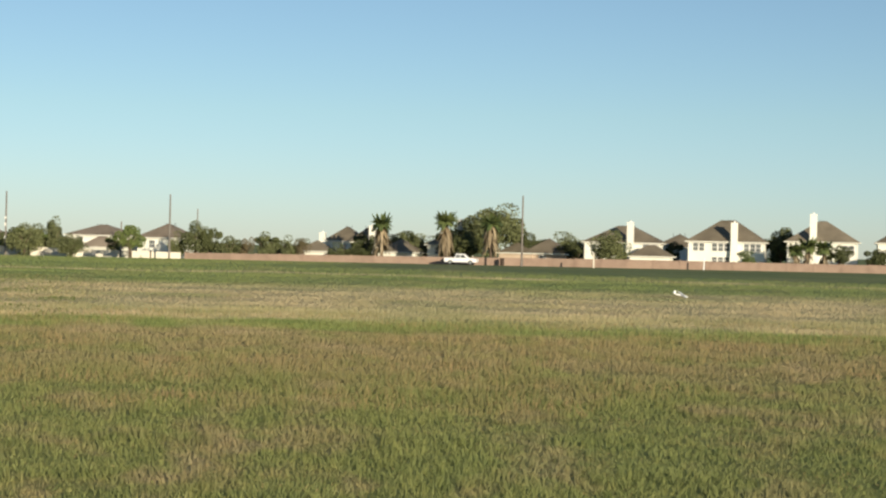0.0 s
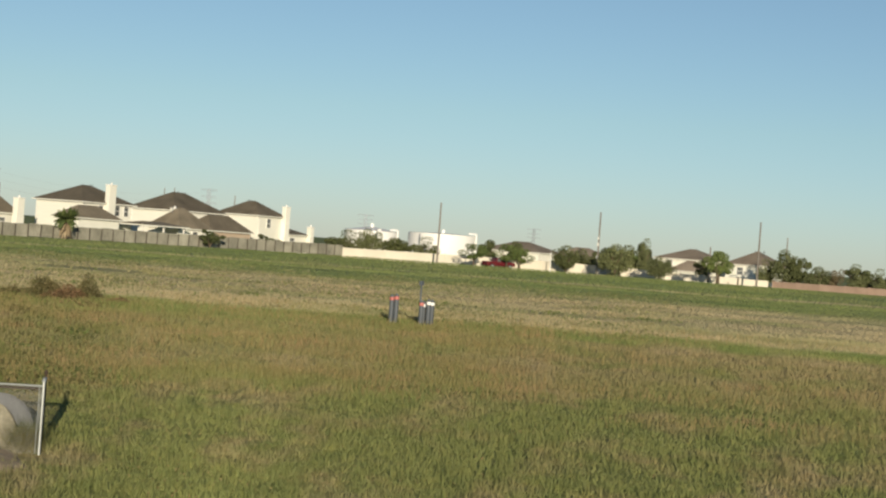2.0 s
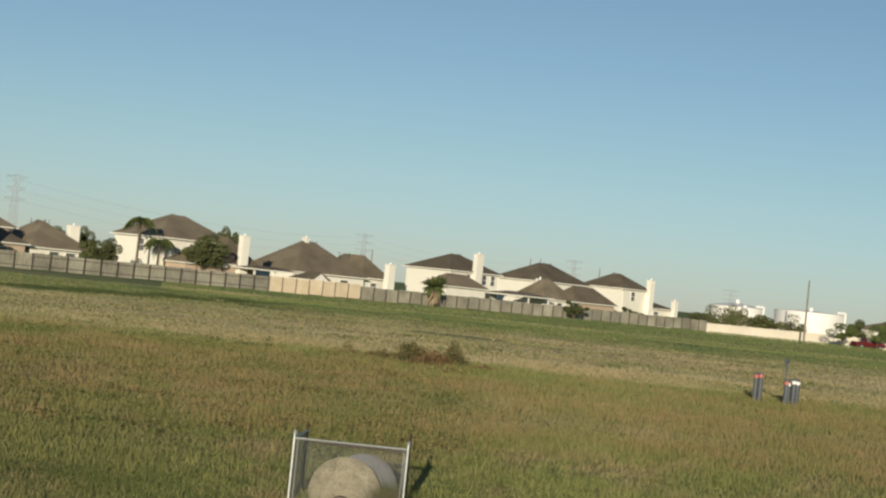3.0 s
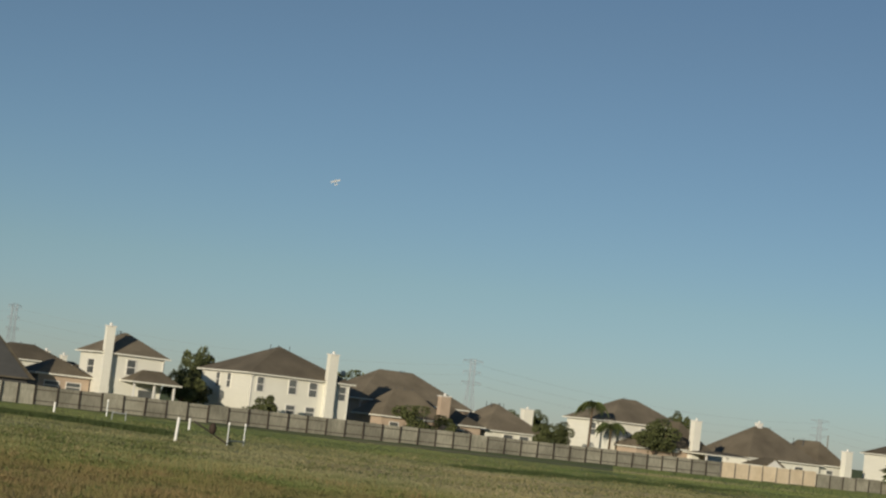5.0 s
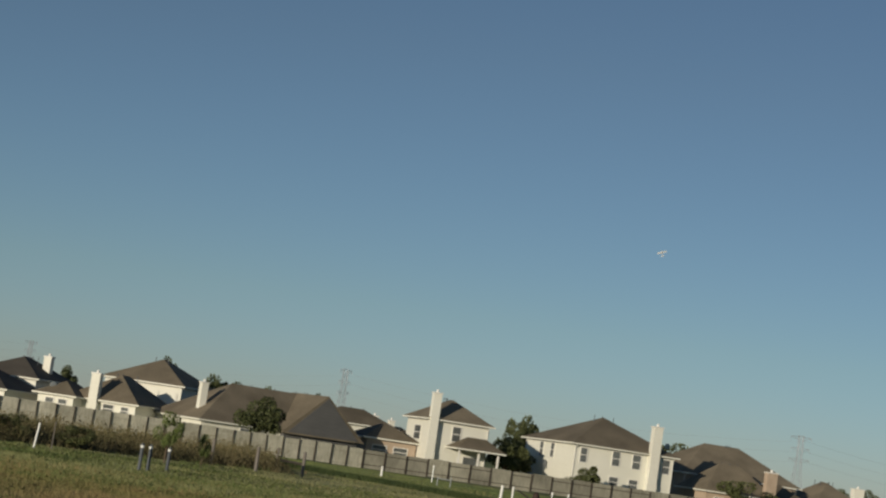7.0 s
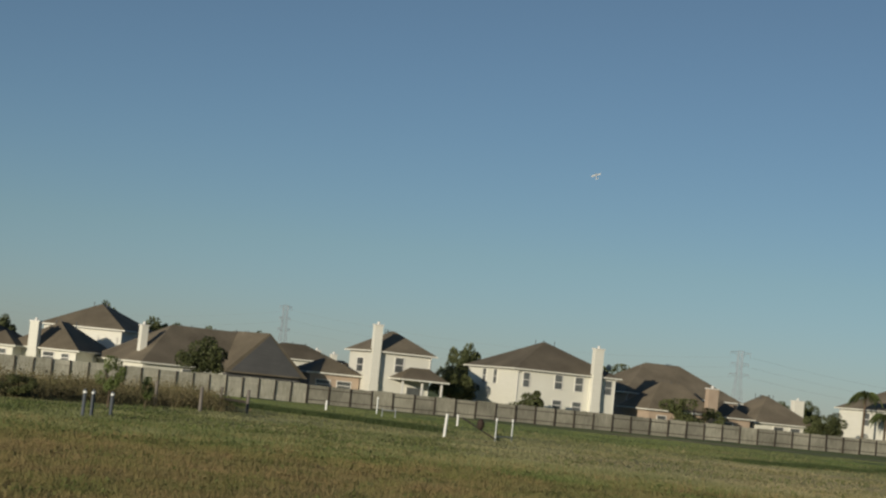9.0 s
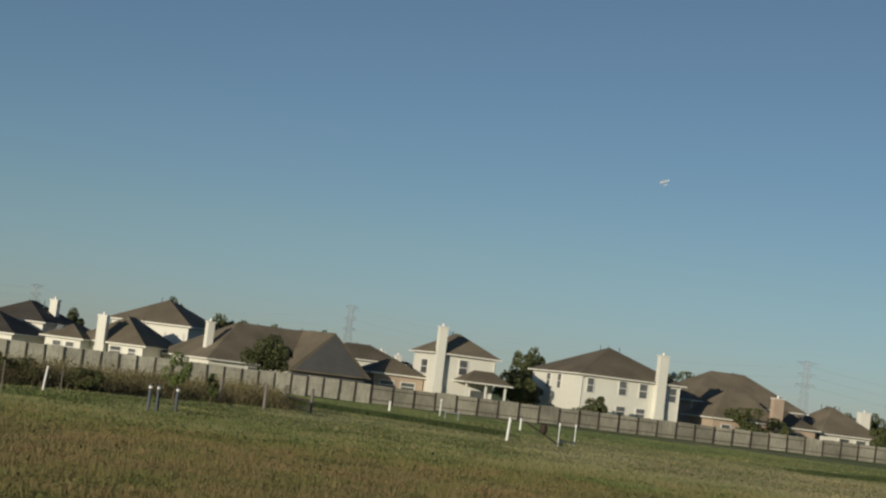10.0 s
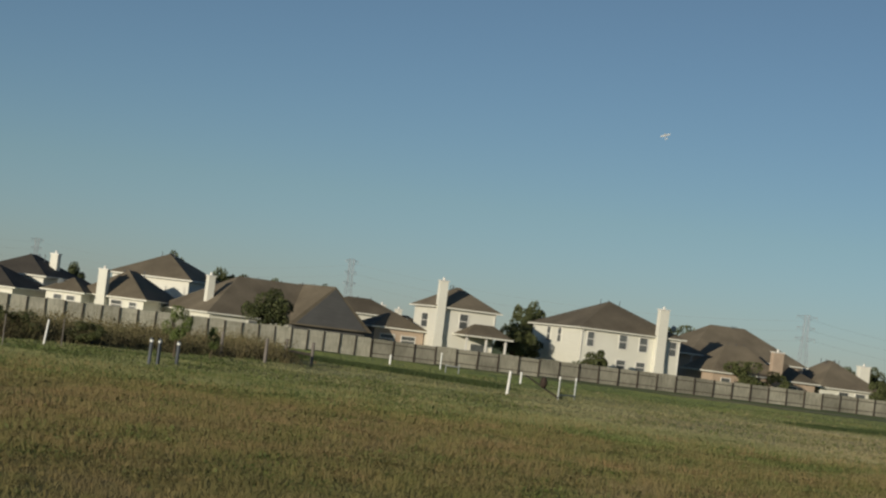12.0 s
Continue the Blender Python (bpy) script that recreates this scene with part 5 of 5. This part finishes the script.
# weed belt, from the left edge to the old gate posts
def clumps_of(r, n, per, place, spread, rise_to):
    """Dense clumps: each has its own height and lean; pieces fill it from the ground up."""
    cx, cy = place(r, n)
    k = r.integers(0, n, n * per)
    size = r.uniform(0.55, 1.25, n)
    q = r.normal(0, 1, (n * per, 2)) * (spread * size[k])[:, None]
    top = rise_to * size[k] * np.exp(-(q ** 2).sum(1) / (3.5 * spread ** 2))
    return cx[k] + q[:, 0], cy[k] + q[:, 1], top


def leaflets(name, label, x, y, z, size, material, seed, category):
    """Small leaves and seed heads held at any height of a stand of weeds."""
    r = np.random.default_rng(seed)
    x, y, z, size = clear_of_drain(x, y, z, size)
    n = len(x)
    x, y, low = settle(x, y)
    p = np.stack([x, y, z + low], 1)
    v = np.stack([p + r.normal(0, 1, (n, 3)) * size[:, None] for i in range(3)], 1).reshape(-1, 3)
    v[:, 2] = np.maximum(v[:, 2], np.repeat(low, 3) - 0.02)
    return tagged(mesh_np(name, v, np.arange(3 * n).reshape(-1, 3), material), label, category, kind="stuff")


def belt(r, n):
    s, back = r.uniform(0, 1, n), r.uniform(0, 1, n) ** 1.2
    return -3 + s * 37 + back * 5, 84 + s * 27 + 2.4 * np.sin(s * 3.1) + back * 23


x, y, top = clumps_of(rg, 420, 120, belt, 0.85, 1.55)
u = rg.uniform(0.05, 1, len(x)) ** 0.8
leaflets("tall_weeds", "belt of tall brown and olive dried weeds", x, y, top * u, rg.uniform(0.03, 0.075, len(x)), WEED, 10, "weeds")
x, y, top = clumps_of(rg, 150, 130, belt, 0.6, 1.15)
leaflets("brush", "dark olive brush among dried weeds", x, y, top * rg.uniform(0.05, 1, len(x)), rg.uniform(0.03, 0.07, len(x)), BRUSH, 14, "brush")
x, y, top = clumps_of(rg, 420, 60, belt, 0.8, 1.9)
blades("tall_weeds", "pale dry stems standing out of the weeds", x, y, top * rg.uniform(0.5, 1.1, len(x)), rg.uniform(0.015, 0.035, len(x)), WEED_PALE, 15, "weeds", 0.3)
tree("pale", 23.2, 97.3, 2.85, 0.62, 0.4)
tree("pale", 25.6, 98.5, 1.9, 0.36, 1.4)


def brush(name, label, az, d, n, wide, high, skin, seed):
    """A tangle of twigs and small leaves, fullest in the middle."""
    r = np.random.default_rng(seed)
    x0, y0 = at_heading(az, d)
    q = np.clip(r.normal(0, 0.45, (n, 2)), -1.1, 1.1)
    x, y = x0 + wide * q[:, 0], y0 + wide * 0.7 * q[:, 1]
    top = high * np.exp(-(q ** 2).sum(1) * 1.6) * (0.45 + 0.8 * lumps(x, y, 3.0, seed))
    leaflets(name, label, x, y, top * r.uniform(0.03, 1, n), r.uniform(0.012, 0.035, n), skin, seed, "brush")


brush("brush_clump", "dark olive-brown tangled bush in dry grass", 46.25, 66.8, 7000, 1.0, 1.15, BRUSH_OLIVE, 51)
brush("brush_clump", "dark olive-brown tangled bush in dry grass", 47.35, 66.6, 6000, 0.9, 1.0, BRUSH_OLIVE, 52)
brush("brush_clump", "low reddish brush between two bushes", 46.9, 66.0, 4200, 1.3, 0.6, BRUSH_RED, 53)
brush("brush_clump", "low olive brush spreading in dry grass", 45.2, 67.4, 2600, 1.2, 0.55, BRUSH_OLIVE, 54)
brush("brush_clump", "low reddish brush in dry grass", 48.4, 66.2, 1100, 0.8, 0.35, BRUSH_RED, 55)
brush("brush_clump", "small olive tuft of brush in dry grass", 44.1, 68.5, 600, 0.5, 0.45, BRUSH_OLIVE, 56)

# rank green grass in low spots and along the shallow swale, whose shadow line is its dark colour
n = 26000
u = rg.uniform(0, 1, n)
x = 40 + u * 8 + rg.normal(0, 0.5, n)
y = 134 - u * 25 + rg.normal(0, 1.0, n)
blades("swale_grass", "rank green grass along a swale, darkened for its shadow line", x, y, rg.uniform(0.15, 0.45, n), rg.uniform(0.04, 0.09, n), SWALE_SHADED, 21, lean=0.4)
n = 22000
x = 66 + rg.uniform(0, 1, n) * 34
y = 100 + (x - 66) * 0.36 + rg.normal(0, 1.3, n)
blades("swale_grass", "rank dark green grass in a low strip", x, y, rg.uniform(0.1, 0.3, n) * (0.4 + 0.9 * lumps(x, y, 0.4, 41)), rg.uniform(0.04, 0.09, n), SWALE_SHADED, 22, lean=0.4)

# broad-leaved weeds and straw litter in the near turf
cx, cy, cd = sector(rg, 420, 18, 60, 1.3, -5, 98)
k = rg.integers(0, 420, 15000)
q = 0.12 * (0.6 + rg.uniform(0, 1, 420))[k]
x, y = cx[k] + rg.normal(0, 1, 15000) * q, cy[k] + rg.normal(0, 1, 15000) * q
blades("turf_weeds", "low dark green weeds in the turf", x, y, rg.uniform(0.06, 0.16, 15000), rg.uniform(0.015, 0.035, 15000), RANK, 23, lean=0.9)
n = 3200
x, y = 14.75 + rg.normal(0, 0.30, n), 16.35 + rg.normal(0, 0.30, n)
blades("turf_weeds", "dark broad-leaved weeds at the guard's foot", x, y, rg.uniform(0.05, 0.15, n), rg.uniform(0.02, 0.05, n), RANK, 62, "weeds", 0.8)
n = 2600
x, y = 16.72 + rg.normal(0, 0.10, n), 16.25 + rg.normal(0, 0.12, n)
blades("dry_weeds", "tangled brown dead weeds beside the drain pipe", x, y, rg.uniform(0.1, 0.75, n) * np.exp(-((x - 16.70) ** 2 + (y - 16.25) ** 2) * 14), rg.uniform(0.006, 0.016, n), SEED_DARK, 61, "weeds", lean=0.5)
n = 2600
x, y = 16.25 + rg.normal(0, 0.28, n), 16.45 + rg.normal(0, 0.26, n)
blades("straw_litter", "loose dry straw about the drain pipe", x, y, rg.uniform(0.05, 0.30, n) * np.exp(-((x - 16.5) ** 2 + (y - 16.3) ** 2) * 2), rg.uniform(0.004, 0.01, n), STRAW, 24, "straw", lean=1.0)

# mottled stands of brown seed grass on the nearer slope
cx, cy, cd = sector(rg, 900, 34, 70, 1.0, -2, 62)
k = rg.integers(0, 900, 60000)
x, y = cx[k] + rg.normal(0, 0.55, 60000), cy[k] + rg.normal(0, 0.55, 60000)
blades("seed_grass", "mottled stand of brown seed grass", x, y, rg.uniform(0.12, 0.30, 60000) * (0.5 + rg.uniform(0, 1.0, 900)[k]), rg.uniform(0.012, 0.026, 60000), SEED, 25, lean=0.35)

# rank weeds beside the drain and a green hollow with bare soil further off
n = 5000
x, y = 14.2 + rg.normal(0, 0.9, n), 19.2 + rg.normal(0, 1.0, n)
blades("turf_weeds", "dark broad-leaved weeds beside the drain", x, y, rg.uniform(0.05, 0.16, n), rg.uniform(0.012, 0.03, n), RANK, 26, "weeds", 0.9)
n = 5000
x, y = 20.8 + rg.normal(0, 1.5, n), 75 + rg.normal(0, 2.2, n)
blades("swale_grass", "bright green grass in a damp hollow", x, y, rg.uniform(0.08, 0.22, n), rg.uniform(0.03, 0.06, n), RANK, 27, lean=0.5)

# darker clumps of coarse grass on the nearer slope and about the belt's foot
def slope(r, n):
    a, b, c = sector(r, n, 30, 68, 1.0, -6, 48)
    return a, b


x, y, top = clumps_of(rg, 1500, 45, slope, 0.38, 0.26)
leaflets("coarse_grass", "dark coarse clumps of brown and green grass", x, y, top * rg.uniform(0.1, 1, len(x)), rg.uniform(0.018, 0.04, len(x)), SEED_DARK, 28, "grass")


def nearer(r, n):
    a, b, c = sector(r, n, 18, 70, 1.2, 40, 101)
    return a, b


x, y, top = clumps_of(rg, 1300, 22, nearer, 0.22, 0.13)
leaflets("coarse_grass", "small dark tufts of brown grass in the turf", x, y, top * rg.uniform(0.1, 1, len(x)), rg.uniform(0.01, 0.022, len(x)), SEED_DARK, 29, "grass")


def foot(r, n):
    s = r.uniform(0, 1, n)
    return 12 + s * 21 + r.normal(0, 1.0, n), 84 + s * 24 + r.normal(0, 1.6, n)


x, y, top = clumps_of(rg, 60, 60, foot, 0.5, 0.3)
leaflets("coarse_grass", "olive tufts in front of the weeds", x, y, top * rg.uniform(0.1, 1, len(x)), rg.uniform(0.025, 0.05, len(x)), RANK, 30, "grass")


# green patches of softer grass on the nearer slope
x, y, top = clumps_of(rg, 420, 110, slope, 0.75, 0.16)
leaflets("soft_grass", "soft green patches of grass on the slope", x, y, top * rg.uniform(0.1, 1, len(x)), rg.uniform(0.02, 0.04, len(x)), GREEN_TUFT, 31, "grass")


def flat_by_belt(r, n):
    a, b, c = sector(r, n, 64, 100, 1.0, 0, 24)
    keep = b < 84 + (a + 3) * 0.70
    return np.resize(a[keep], n), np.resize(b[keep], n)


x, y, top = clumps_of(rg, 420, 70, flat_by_belt, 1.0, 0.12)
leaflets("soft_grass", "soft green grass at the foot of the weeds", x, y, top * rg.uniform(0.1, 1, len(x)), rg.uniform(0.03, 0.06, len(x)), GREEN_TUFT, 32, "grass")
x, y, top = clumps_of(rg, 1500, 28, nearer, 0.5, 0.08)
leaflets("seed_grass", "tan seed heads scattered in the turf", x, y, top * rg.uniform(0.3, 1, len(x)), rg.uniform(0.008, 0.02, len(x)), SEED, 33, "grass")
for x, y, h, r in ((10.6, 99.0, 1.7, 1.0), (13.0, 100.5, 1.9, 1.1), (15.4, 101.0, 1.5, 0.8), (19.0, 101.5, 1.3, 0.9)):
    tree("bush", x, y, h, r, x)


def middle(r, n):
    a, b, c = sector(r, n, 66, 150, 1.0, 18, 66)
    keep = (b < 160) & (np.hypot(a - 50, b - 104) > 6)
    return np.resize(a[keep], n), np.resize(b[keep], n)


x, y, top = clumps_of(rg, 500, 60, middle, 1.1, 0.16)
leaflets("straw_grass", "pale straw tufts on the level field", x, y, top * rg.uniform(0.2, 1, len(x)), rg.uniform(0.03, 0.06, len(x)), STRAW_TUFT, 34, "grass")
x, y, top = clumps_of(rg, 420, 60, middle, 1.2, 0.16)
leaflets("soft_grass", "olive-green tufts on the level field", x, y, top * rg.uniform(0.2, 1, len(x)), rg.uniform(0.03, 0.06, len(x)), GREEN_TUFT, 35, "grass")
